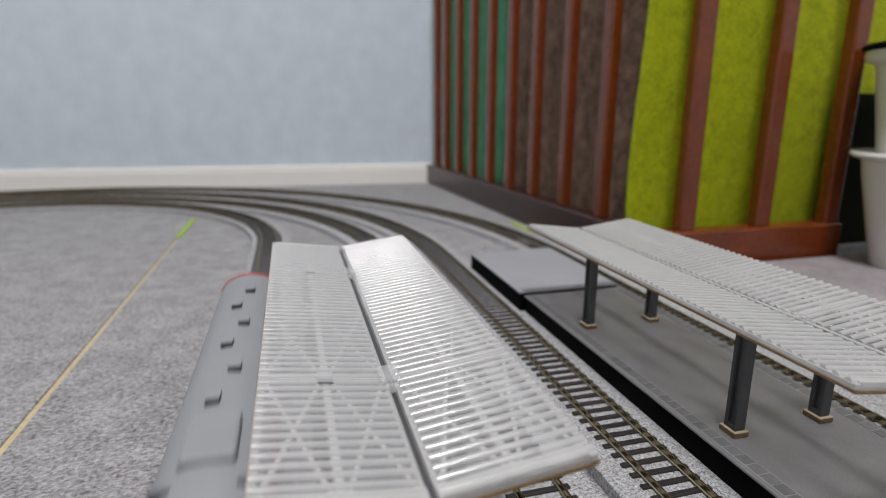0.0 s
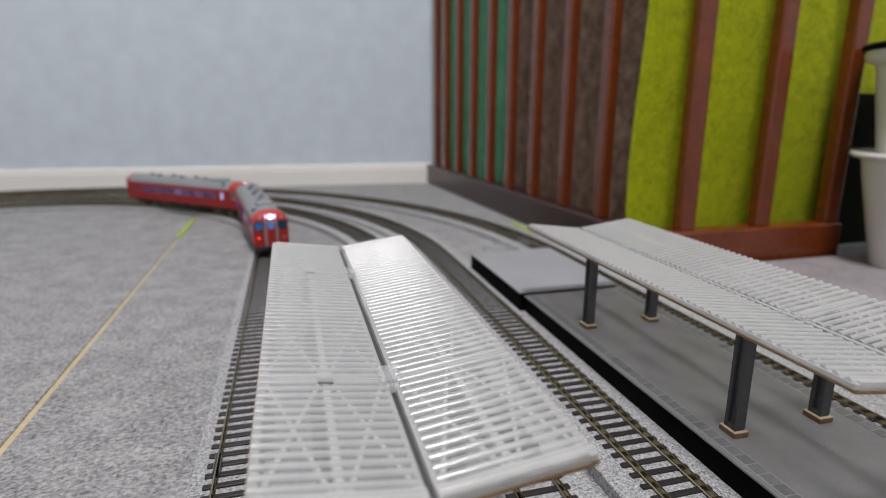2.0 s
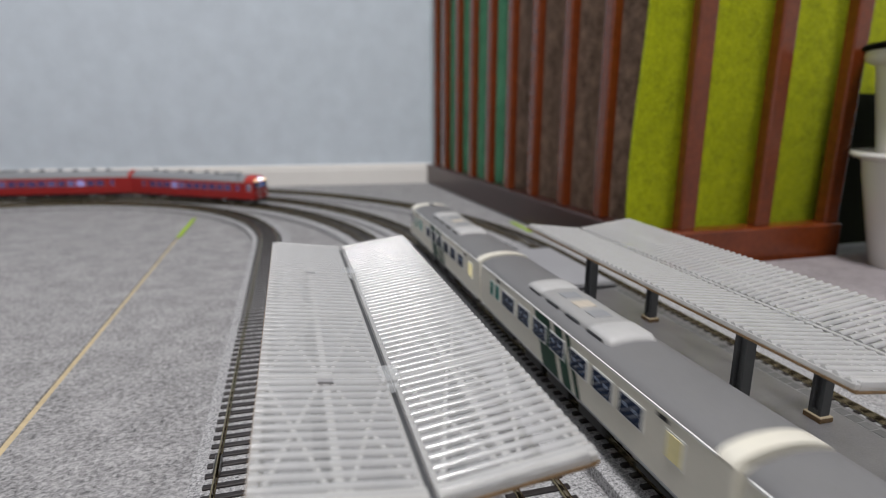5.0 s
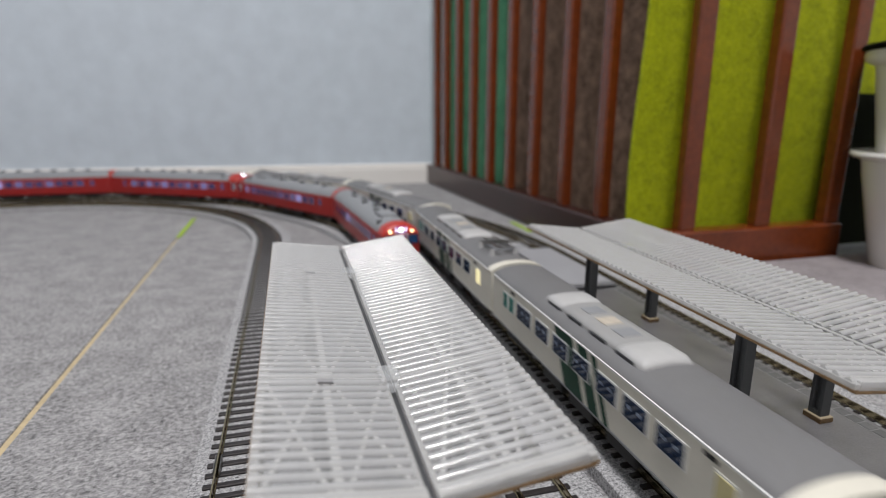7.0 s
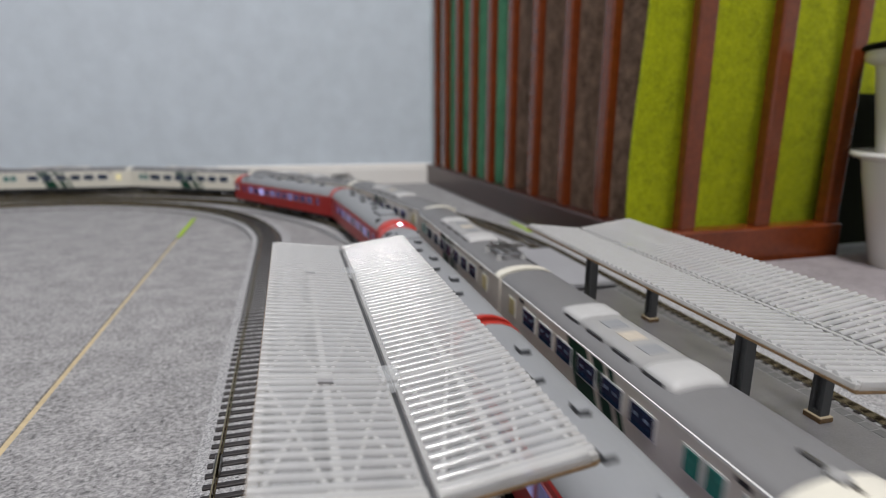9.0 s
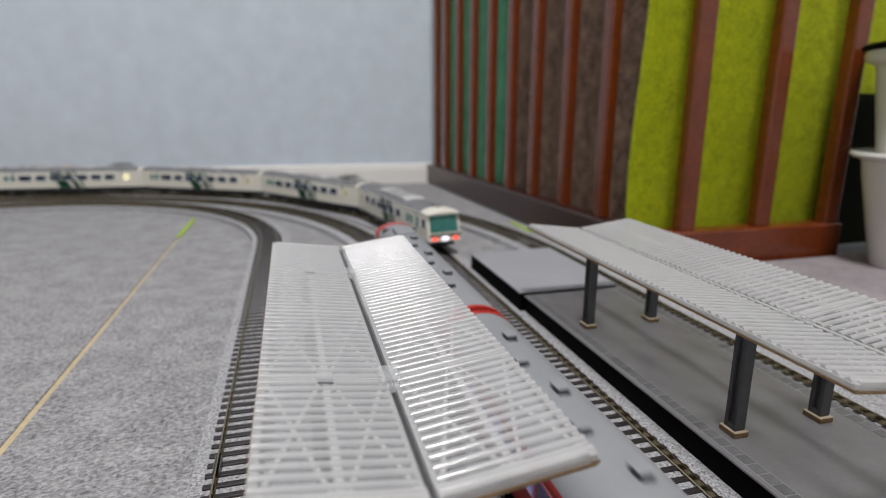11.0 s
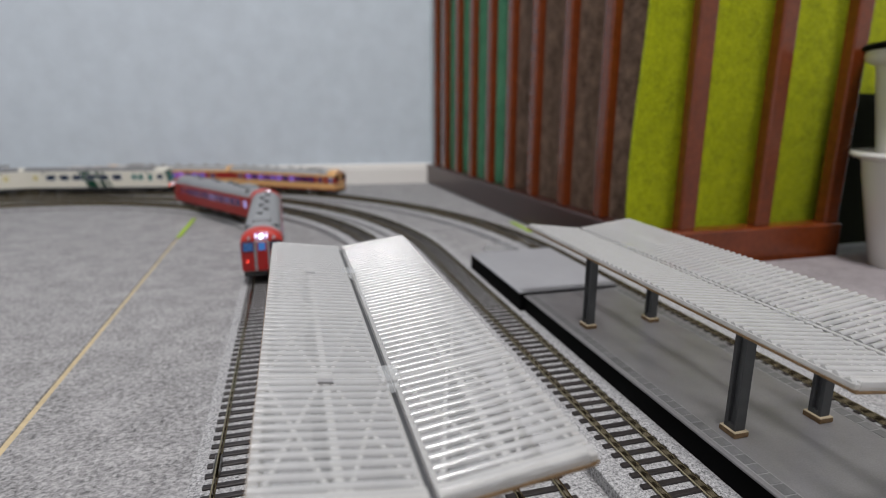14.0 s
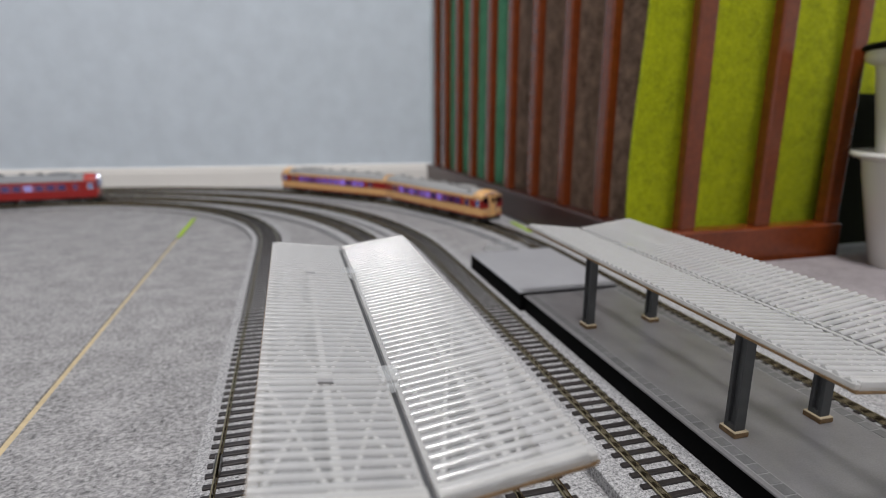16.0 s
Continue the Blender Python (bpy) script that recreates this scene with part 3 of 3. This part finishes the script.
def running_gear(t, length):
    part("underframe", box(-0.0130, 0.0130, -length / 2 + 0.006, length / 2 - 0.006, 0.0062, 0.0102, 0.0006, 1), UNDER, t)
    for y in (-0.030, 0.004, 0.034):
        part("equipment_box", box(-0.0150, 0.0150, y - 0.012, y + 0.011, 0.0024, 0.0088, 0.0006, 1), UNDER, t)
    for yb in (-length * 0.35, length * 0.35):
        bg = part("bogie", box(-0.0145, 0.0145, yb - 0.017, yb + 0.017, 0.0036, 0.0068, 0.0006, 1), UNDER, t)
        for yw in (-0.013, 0.013):
            for sx in (-1, 1):
                bm = bmesh.new()
                bmesh.ops.create_cone(bm, cap_ends=True, segments=18, radius1=0.0053, radius2=0.0053, depth=0.0022)
                bmesh.ops.rotate(bm, verts=bm.verts, cent=(0, 0, 0), matrix=Matrix.Rotation(radians(90), 3, "Y"))
                bmesh.ops.translate(bm, verts=bm.verts, vec=(sx * 0.0088, yb + yw, 0.0054))
                part("wheel", bm, STEEL, bg)
    for sy in (-1, 1):
        part("coupler", box(-0.0016, 0.0016, min(sy * (length / 2 - 0.006), sy * (length / 2 + 0.004)), max(sy * (length / 2 - 0.006), sy * (length / 2 + 0.004)), 0.0065, 0.0090), UNDER, t)


def railcar(name, label, group, length, paint, roof_mat, cap_mat, band=None, lamps="", top=0.0465):
    """A railcar with a flat cab at its -y end."""
    t = thing(name, label, "model train", group)
    L = length / 2
    eave = 0.0360
    part("body", box(-HALF, HALF, -L, L, 0.0085, eave, 0.0012, 2), paint, t)
    smooth(part("roof", arch(-L + 0.016, L - 0.004, top, eave), roof_mat, t))
    smooth(part("roof_end", arch(-L + 0.0004, -L + 0.0162, top, eave, 0.0001, True), cap_mat, t, "painted roof end above the cab"))
    smooth(part("roof_end", arch(L - 0.0036, L - 0.0004, top, eave, 0.0001), cap_mat, t))
    if band:
        part("window_band", box(-HALF - 0.0002, HALF + 0.0002, -L - 0.0003, L + 0.0003, 0.0212, 0.0322), band, t, "red window band")
        part("sill_band", box(-HALF - 0.0002, HALF + 0.0002, -L - 0.0002, L + 0.0002, 0.0092, 0.0108), band, t, "thin red sill line")
    running_gear(t, length)
    z0, z1 = 0.0222, 0.0312
    n = 11
    for i in range(n):
        y = -L + 0.046 + i * (length - 0.092) / (n - 1)
        side_pane(t, y - 0.0052, y + 0.0052, z0, z1, GLASS_VIOLET if band else GLASS_LIT, sash=band if band else SASH_RED)
    for y in (-L + 0.028, L - 0.028):
        side_pane(t, y - 0.0026, y + 0.0026, z0, z1, GLASS_LIT, sash=SASH_RED)
        for sd in (-1, 1):
            part("door", box(min(sd * HALF, sd * (HALF + 0.0002)), max(sd * HALF, sd * (HALF + 0.0002)), y - 0.0062, y + 0.0062, 0.0100, 0.0345), paint, t)
    side_pane(t, -L + 0.006, -L + 0.0105, z0 + 0.001, z1, GLASS_CAB)
    # ventilators in two staggered rows, and a low housing near the cab
    for i in range(6):
        y = -L + 0.0745 + i * 0.0245
        x = 0.0027 if i % 2 else -0.0027
        # Shade is in the box colour; an added top plate keeps the roof's tone.
        part("ventilator", box(x - 0.0026, x + 0.0026, y - 0.0032, y + 0.0032, top - 0.0012, top + 0.0019, 0.0004, 1), COOLER if band else VENT, t)
        part("ventilator_lid", box(x - 0.0027, x + 0.0027, y - 0.0033, y + 0.0033, top + 0.0019, top + 0.0024, 0.0002, 1), COOLER if band else roof_mat, t)
    part("roof_tank", box(-0.0085, 0.0085, -L + 0.0365, -L + 0.062, top - 0.0040, top + 0.0022, 0.0014, 2), roof_mat, t, "low grey roof housing")
    for sx in (-1, 1):
        part("roof_step", box(sx * 0.0120 - 0.0030, sx * 0.0120 + 0.0030, -L + 0.0275, -L + 0.0300, top - 0.0075, top - 0.0015, 0.0004, 1), VENT, t)
    # the cab's face
    f = -L
    part("gangway_frame", box(-0.0062, 0.0062, f - 0.0016, f + 0.0004, 0.0090, 0.0366, 0.0005, 1), ROOF_GREY if not band else paint, t, "grey gangway surround" if not band else "")
    gd = part("gangway_door", box(-0.0046, 0.0046, f - 0.0020, f - 0.0012, 0.0095, 0.0360, 0.0002, 1), paint, t)
    part("door_pane", box(-0.0030, 0.0030, f - 0.0023, f - 0.0018, 0.0283, 0.0352), GLASS_DARK if band else GLASS_CAB, gd)
    for sx in (-1, 1):
        fr = part("cab_window_frame", box(sx * 0.0117 - 0.0048, sx * 0.0117 + 0.0048, f - 0.0005, f + 0.0004, 0.0270, 0.0357, 0.0003, 1), UNDER, t)
        part("cab_pane", box(sx * 0.0117 - 0.0042, sx * 0.0117 + 0.0042, f - 0.0008, f - 0.0003, 0.0276, 0.0351), GLASS_DARK if band else GLASS_CAB, fr)
        part("handrail", box(sx * 0.0066 - 0.0003, sx * 0.0066 + 0.00025, f - 0.0022, f - 0.0016, 0.0120, 0.0300), ROOF_GREY, t)
    part("buffer_beam", box(-0.0165, 0.0165, f + 0.0002, f + 0.0040, 0.0040, 0.0088, 0.0006, 1), UNDER, t)

    def lamp(x, z, r, mat, nm, depth=0.0030):
        bm = bmesh.new()
        bmesh.ops.create_cone(bm, cap_ends=True, segments=20, radius1=r, radius2=r, depth=depth)
        bmesh.ops.rotate(bm, verts=bm.verts, cent=(0, 0, 0), matrix=Matrix.Rotation(radians(90), 3, "X"))
        bmesh.ops.translate(bm, verts=bm.verts, vec=(x, f + 0.0002, z))
        part(nm, bm, mat, t)

    lift = 0.0030 if lamps == "mid" else 0.0
    hl = part("lamp_housing", box(-0.0060, 0.0060, f - 0.0003, f + 0.0050, 0.0372, 0.0436, 0.0012, 2), BEZEL if lamps else cap_mat, t)
    part("head_lamp", box(-0.0021, 0.0021, f - 0.0022, f + 0.0032, 0.0384 + lift, 0.0425 + lift, 0.0018, 3), LAMP_W if lamps else LENS, hl)
    for sx in (-1, 1):
        part("side_lens", box(sx * 0.0046 - 0.0006, sx * 0.0046 + 0.0006, f - 0.0008, f + 0.0010, 0.0388, 0.0428, 0.0002, 1), LAMP_S if lamps else LENS, hl)
    for sx in (-1, 1):
        lamp(sx * 0.0105, 0.0392, 0.0014, LAMP_Y if lamps == "front" else LENS, "marker_lamp")
        lamp(sx * 0.0128, 0.0185, 0.0009, LAMP_R if lamps == "rear" and sx < 0 else LENS, "tail_lamp")
    return t


def express_car(label, length, kind_of, fwd=1):
    """A cream express car with slanted green stripes; kind_of: cab (at its -y end), plain or pantograph; fwd: which way it travels in its own y."""
    t = thing("express_train_car", label, "model train", "cream and green express train")
    L = length / 2
    top, eave, sill = 0.0435, 0.0385, 0.0112
    ahead = 0.0038
    if kind_of == "cab":
        bm = box(-HALF, HALF, -L, L, sill, eave, 0.0012, 2)
        for v in bm.verts:
            if v.co.y < -L + 0.004 and v.co.z > 0.02:
                v.co.y += 0.007
        part("body", bm, CREAM, t)
        part("windscreen", slanted_screen(L), GLASS_TEAL, t, "wide teal windscreen")
        part("nose_band", box(-HALF + 0.001, HALF - 0.001, -L - 0.0004, -L + 0.0006, 0.0175, 0.0192), GREEN, t)
        part("destination_lamp", box(-0.0035, 0.0035, -L - 0.0006, -L + 0.0006, 0.0125, 0.0165, 0.0004, 1), LAMP_D, t, "lit white train-name panel")
        for sx in (-1, 1):
            part("tail_lamp", box(sx * 0.0115 - 0.0026, sx * 0.0115 + 0.0026, -L - 0.0006, -L + 0.0006, 0.0130, 0.0158, 0.0003, 1), LAMP_R if fwd > 0 else LAMP_Y, t)
        smooth(part("roof_end", arch(-L + 0.0030, -L + 0.022, top, eave, 0.0002, True), CREAM, t, "cream roof end above the cab"))
        smooth(part("roof", arch(-L + 0.0218, L - (0.008 if fwd < 0 else 0.0006), top, eave), ROOF_DARK, t))
        part("aerial", box(-0.0005, 0.0005, -L + 0.014, -L + 0.034, top + 0.0002, top + 0.0014, 0.0002, 1), STEEL, t)
        part("horn", box(-0.0022, 0.0022, -L + 0.018, -L + 0.024, top - 0.0004, top + 0.0016, 0.0005, 1), COOLER, t)
    else:
        part("body", box(-HALF, HALF, -L, L, sill, eave, 0.0012, 2), CREAM, t)
        smooth(part("roof", arch(-L + 0.008, L - 0.0006, top, eave), ROOF_DARK, t))
        smooth(part("roof_end", arch(-L + 0.0004, -L + 0.0082, top, eave, 0.0002), CREAM, t, "cream roof end"))
    if kind_of == "cab" and fwd < 0:
        smooth(part("roof_end", arch(L - 0.0082, L - 0.0004, top, eave, 0.0002), CREAM, t, "cream roof end"))
    for sy in ((1,) if kind_of == "cab" else (-1, 1)):
        part("gangway_bellows", box(-0.0075, 0.0075, min(sy * (L - 0.0005), sy * (L + 0.0019)), max(sy * (L - 0.0005), sy * (L + 0.0019)), 0.0115, 0.0335, 0.0004, 1), UNDER, t)
    for sd in (-1, 1):
        part("gutter", box(sd * HALF - 0.0004, sd * HALF + 0.0004, -L + 0.008, L - 0.003, eave - 0.0004, eave + 0.0003), SASH, t)
        part("skirt_line", box(sd * HALF - 0.0003, sd * HALF + 0.0003, -L + 0.008, L - 0.003, sill, sill + 0.0009), ROOF_GREY, t)
    running_gear(t, length)
    # a broad and two thin stripes, leaning forward at the top
    for c, w in ((0.0148 + ahead, 0.0180), (-0.0035 + ahead, 0.0086), (-0.0137 + ahead, 0.0040)):
        for sd in (-1, 1):
            bm = bmesh.new()
            x0, x1 = sd * HALF, sd * (HALF + 0.00022)
            slant = 0.0140
            q = [(fwd * (c - w / 2 - slant), sill + 0.0003), (fwd * (c + w / 2 - slant), sill + 0.0003), (fwd * (c + w / 2), eave - 0.0006), (fwd * (c - w / 2), eave - 0.0006)]
            va = [bm.verts.new((x0, y, z)) for y, z in q]
            vb = [bm.verts.new((x1, y, z)) for y, z in q]
            bm.faces.new(va)
            bm.faces.new(vb[::-1])
            for i in range(4):
                bm.faces.new((va[i], va[(i + 1) % 4], vb[(i + 1) % 4], vb[i]))
            bmesh.ops.recalc_face_normals(bm, faces=bm.faces)
            part("stripe", bm, GREEN, t, "slanted deep green stripe")
    z0, z1 = 0.0243, 0.0328
    cab = kind_of == "cab"
    for c in (0.0374, 0.0162, -0.0042, -0.0260, -0.0465, -0.0676):
        seat_window(t, (-c if cab else c) + ahead, z0, z1)
    if cab:
        for d, w, g in ((0.006, 0.0036, GLASS_BLUE), (0.0150, 0.0046, GLASS_BLUE), (0.029, 0.0062, GLASS_TEAL), (0.0445, 0.0074, GLASS_TEAL), (0.0550, 0.0074, GLASS_TEAL)):
            d = d + 0.0045 if d < 0.01 else d
            side_pane(t, -L + d - w / 2, -L + d + w / 2, z0 - (0.002 if d == 0.029 else 0), z1, g)
        side_pane(t, L - 0.0245, L - 0.0165, z0 - 0.001, z1, GLASS_WARM)
    else:
        seat_window(t, 0.0590 + ahead, z0, z1)
        side_pane(t, -L + 0.0225, -L + 0.0305, z0 - 0.001, z1, GLASS_WARM)
        for d, w, g in ((0.0450, 0.0060, GLASS_BLUE), (0.0330, 0.0064, GLASS_TEAL), (0.0235, 0.0056, GLASS_TEAL)):
            side_pane(t, L - d - w / 2, L - d + w / 2, z0, z1, g)
    for sd in (-1, 1):
        for y in (-L + 0.034, L - 0.034):
            part("side_sign", box(min(sd * HALF, sd * (HALF + 0.0003)), max(sd * HALF, sd * (HALF + 0.0003)), y - 0.0030, y + 0.0030, 0.0352, 0.0368), UNDER, t, "small dark sign panel")
    # the long cooler: raised end hoods with a lower middle
    y0, y1 = (-0.0485 + 2 * ahead, 0.0395 + 2 * ahead) if cab else (-0.0395 + ahead, 0.0485 + ahead)
    ac = smooth(part("cooler", hood(y0, y1, 0.0118, top - 0.0024, top + 0.0018), COOLER, t, "long pale grey air-conditioner cover"))
    for a0, a1 in ((y0 - 0.0004, y0 + 0.020), (y1 - 0.020, y1 + 0.0004)):
        smooth(part("end_hood", hood(a0, a1, 0.0121, top - 0.0024, top + 0.0025), COOLER_W, ac, "whiter raised end hood"))
    for i in range(3):
        y = y0 + 0.0295 + i * 0.0145
        part("fan_grille", box(-0.0048, 0.0048, y - 0.0045, y + 0.0045, top + 0.0015, top + 0.0021, 0.0002, 1), ROOF_GREY if i != 1 else TAN_PALE, ac)
    for sx in (-1, 1):
        for i in range(4):
            y = y0 + 0.005 + i * 0.0215
            part("louvre", box(sx * 0.0118 - 0.0006, sx * 0.0118 + 0.0006, y, y + 0.0135, top - 0.0016, top - 0.0002), VENT, ac)
    if kind_of == "pantograph":
        y = -L + 0.0375
        pbm = bmesh.new()
        for sy in (-1, 1):
            add_box(pbm, -0.0090, 0.0090, y + sy * 0.012 - 0.0007, y + sy * 0.012 + 0.0007, top + 0.0028, top + 0.0036)
        for sx in (-1, 1):
            add_box(pbm, sx * 0.0060 - 0.0006, sx * 0.0060 + 0.0006, y - 0.012, y + 0.012, top + 0.0028, top + 0.0036)
        pg = part("pantograph", pbm, ROOF_GREY, t, "folded grey pantograph")
        for sx in (-1, 1):
            for sy in (-1, 1):
                part("insulator", cyl(0.0021, top - 0.0022, top + 0.0032, 12, at=(sx * 0.0085, y + sy * 0.012), r2=0.0014), COOLER_W, pg)
            part("arm", box(sx * 0.0048 - 0.0004, sx * 0.0048 + 0.0004, y - 0.018, y + 0.018, top + 0.0046, top + 0.0053), STEEL, pg)
            part("lower_arm", box(sx * 0.0030 - 0.0004, sx * 0.0030 + 0.0004, y - 0.010, y + 0.021, top + 0.0036, top + 0.0043), STEEL, pg)
        for sy in (-0.003, 0.003):
            part("contact_strip", box(-0.0125, 0.0125, y + sy - 0.0006, y + sy + 0.0006, top + 0.0054, top + 0.0062), STEEL, pg)
        for x in (0.0088, 0.0112):
            part("conduit", box(x - 0.0004, x + 0.0004, -L + 0.010, -0.045, top - 0.0018, top - 0.0008), VENT, t)
    return t


def seat_window(t, y, z0, z1):
    """A wide window in a bright sash, with pale headrests behind blue seats."""
    for sd in (-1, 1):
        x = sd * HALF
        fr = part("window", box(min(x, x + sd * 0.00045), max(x, x + sd * 0.00045), y - 0.0082, y + 0.0082, z0 - 0.0008, z1 + 0.0008), SASH, t)
        part("pane", box(min(x, x + sd * 0.0007), max(x, x + sd * 0.0007), y - 0.0074, y + 0.0074, z0, z1), GLASS_BLUE, fr)
        for i in (-1, 1):
            part("headrest", box(min(x, x + sd * 0.0008), max(x, x + sd * 0.0008), y + i * 0.0034 - 0.0007, y + i * 0.0034 + 0.0009, z1 - 0.0040, z1 - 0.0026), SEATPALE, fr)


def hood(y0, y1, half, z0, z1):
    """A low cover, rounded across and tapered at its ends."""
    h = z1 - z0
    side = [(half, z0), (half * 0.985, z0 + 0.45 * h), (half * 0.90, z0 + 0.74 * h), (half * 0.66, z0 + 0.92 * h), (half * 0.33, z0 + 0.985 * h), (0.0, z1)]
    pr = side + [(-x, z) for x, z in side[-2::-1]]
    bm = bmesh.new()
    rings = []
    for y, sx, sz in ((y0, 0.90, 0.45), (y0 + 0.0012, 0.96, 0.80), (y0 + 0.0035, 1, 1), (y1 - 0.0035, 1, 1), (y1 - 0.0012, 0.96, 0.80), (y1, 0.90, 0.45)):
        rings.append([bm.verts.new((x * sx, y, z0 + (z - z0) * sz)) for x, z in pr])
    for r0, r1 in zip(rings, rings[1:]):
        for i in range(len(pr) - 1):
            bm.faces.new((r0[i], r1[i], r1[i + 1], r0[i + 1]))
    bm.faces.new(rings[0])
    bm.faces.new(rings[-1])
    bmesh.ops.recalc_face_normals(bm, faces=bm.faces)
    return bm


def slanted_screen(L):
    bm = bmesh.new()
    pts = [(-0.0156, -L + 0.0020, 0.0205), (0.0156, -L + 0.0020, 0.0205), (0.0148, -L + 0.0062, 0.0368), (-0.0148, -L + 0.0062, 0.0368)]
    a = [bm.verts.new((x, y, z)) for x, y, z in pts]
    b = [bm.verts.new((x, y + 0.0045, z)) for x, y, z in pts]
    bm.faces.new(a)
    bm.faces.new(b[::-1])
    for i in range(4):
        bm.faces.new((a[i], a[(i + 1) % 4], b[(i + 1) % 4], b[i]))
    bmesh.ops.recalc_face_normals(bm, faces=bm.faces)
    return bm


RED_LEN, EXP_LEN, TAN_LEN, GAP = 0.2335, 0.2330, 0.220, 0.0045
red_rear = railcar("red_railcar", "vermilion railcar with grey roof and lit lamp at its rear", "red two-car train", RED_LEN, RED, ROOF_GREY, RED_CAP, lamps="rear")
red_second = railcar("red_railcar", "vermilion railcar with light grey roof and ventilators", "red two-car train", RED_LEN, RED, ROOF_GREY, RED_CAP, lamps="mid")
red_front = railcar("red_railcar", "vermilion railcar with lit head lamps at its leading cab", "red four-car train", RED_LEN, RED, ROOF_GREY, RED_CAP, lamps="front")
red_mid = railcar("red_railcar", "vermilion railcar with light grey roof and ventilators", "red four-car train", RED_LEN, RED, ROOF_GREY, RED_CAP)
red_lit = railcar("red_railcar", "vermilion railcar with a lit lamp between two cars", "red four-car train", RED_LEN, RED, ROOF_GREY, RED_CAP, lamps="mid")


def slim(car):
    """Narrower, lower bodies for the older stock; the wheels keep their gauge."""
    done = set()
    for ob in car.children_recursive:
        if ob.type == "MESH" and ob.name.split(".")[0] not in ("wheel", "axle", "bogie") and ob.data.name not in done:
            done.add(ob.data.name)
            for v in ob.data.vertices:
                v.co.x *= 0.915 if ob.name.split(".")[0] == "roof" else 0.94
                v.co.z = v.co.z * 0.945 if v.co.z > 0.012 else v.co.z


for car in (red_rear, red_second, red_front, red_mid, red_lit):
    slim(car)
red_line = [red_front, red_mid, red_lit, copy_thing(red_mid, pose(0, 0, 0))]
exp_cab = express_car("cream express end car with green stripes and teal windscreen", EXP_LEN, "cab")
exp_head = express_car("cream express leading car with green stripes and teal windows", EXP_LEN, "cab", -1)
exp_plain = express_car("cream express car with slanted green stripes and grey roof", EXP_LEN, "plain")
exp_panto = express_car("cream express car with green stripes and folded pantograph", EXP_LEN, "pantograph")
exp_line = [exp_cab, exp_panto, exp_plain, copy_thing(exp_panto, pose(0, 0, 0)), copy_thing(exp_plain, pose(0, 0, 0)), exp_head]
tan_front = railcar("orange_railcar", "orange-cream railcar with red window band at the train's head", "orange two-car train", TAN_LEN, TAN, COOLER, TAN, band=RED, top=0.0438)
slim(tan_front)
tan_line = [tan_front, copy_thing(tan_front, pose(0, 0, 0))]


def along(knots, t):
    """Metres along the oval at t, by straight lines between (seconds, metres)."""
    for (t0, s0), (t1, s1) in zip(knots, knots[1:]):
        if t <= t1:
            return s0 + (s1 - s0) * (t - t0) / (t1 - t0)
    return knots[-1][1]


def run(k, cars, length, knots, gap=GAP):
    """Keys a train on oval k. knots: where its end nearest the eye is at which time; cars come from that end on,
    and a True marks a car whose cab faces away."""
    for i, (car, reverse) in enumerate(cars):
        rows = []
        for j in range(81):
            t = j * 0.2
            s = along(knots, t) + length / 2 + i * (length + gap)
            x0, y0, _ = on_oval(k, s - length * 0.35)
            x1, y1, _ = on_oval(k, s + length * 0.35)
            a = math.degrees(math.atan2(-(x1 - x0), y1 - y0)) + (180 if reverse else 0)
            rows.append((t, pose((x0 + x1) / 2, (y0 + y1) / 2, RAIL_Z, 0, 0, a)))
        walk(car, rows)


def motions():
    lap, once = loop_length(1), [(0.0, -0.122), (1.0, 0.216), (2.0, 0.568), (2.5, 0.715), (3.0, 0.871), (3.6, 1.052)]
    run(1, [(red_rear, False), (red_second, False)], RED_LEN, once + [(t + 12.25, s + lap) for t, s in once] + [(17.0, 1.40 + lap)])
    run(2, [(c, i in (1, 3)) for i, c in enumerate(red_line)], RED_LEN, [(0.0, 1.972), (4.0, 1.132), (6.3, 0.640), (7.0, 0.474), (8.2, 0.194), (8.5, 0.119), (12.5, -0.806), (17.0, -1.82)], 0.0050)
    run(3, [(c, i == 5) for i, c in enumerate(exp_line)], EXP_LEN, [(0.0, -1.9485), (3.0, -1.2785), (4.0, -1.0475), (7.0, -0.377), (9.0, 0.0805), (11.3, 0.599), (17.0, 1.852)], 0.0025)
    run(4, [(tan_line[0], False), (tan_line[1], True)], TAN_LEN, [(0.0, 3.348), (17.0, 0.492)])


motions()
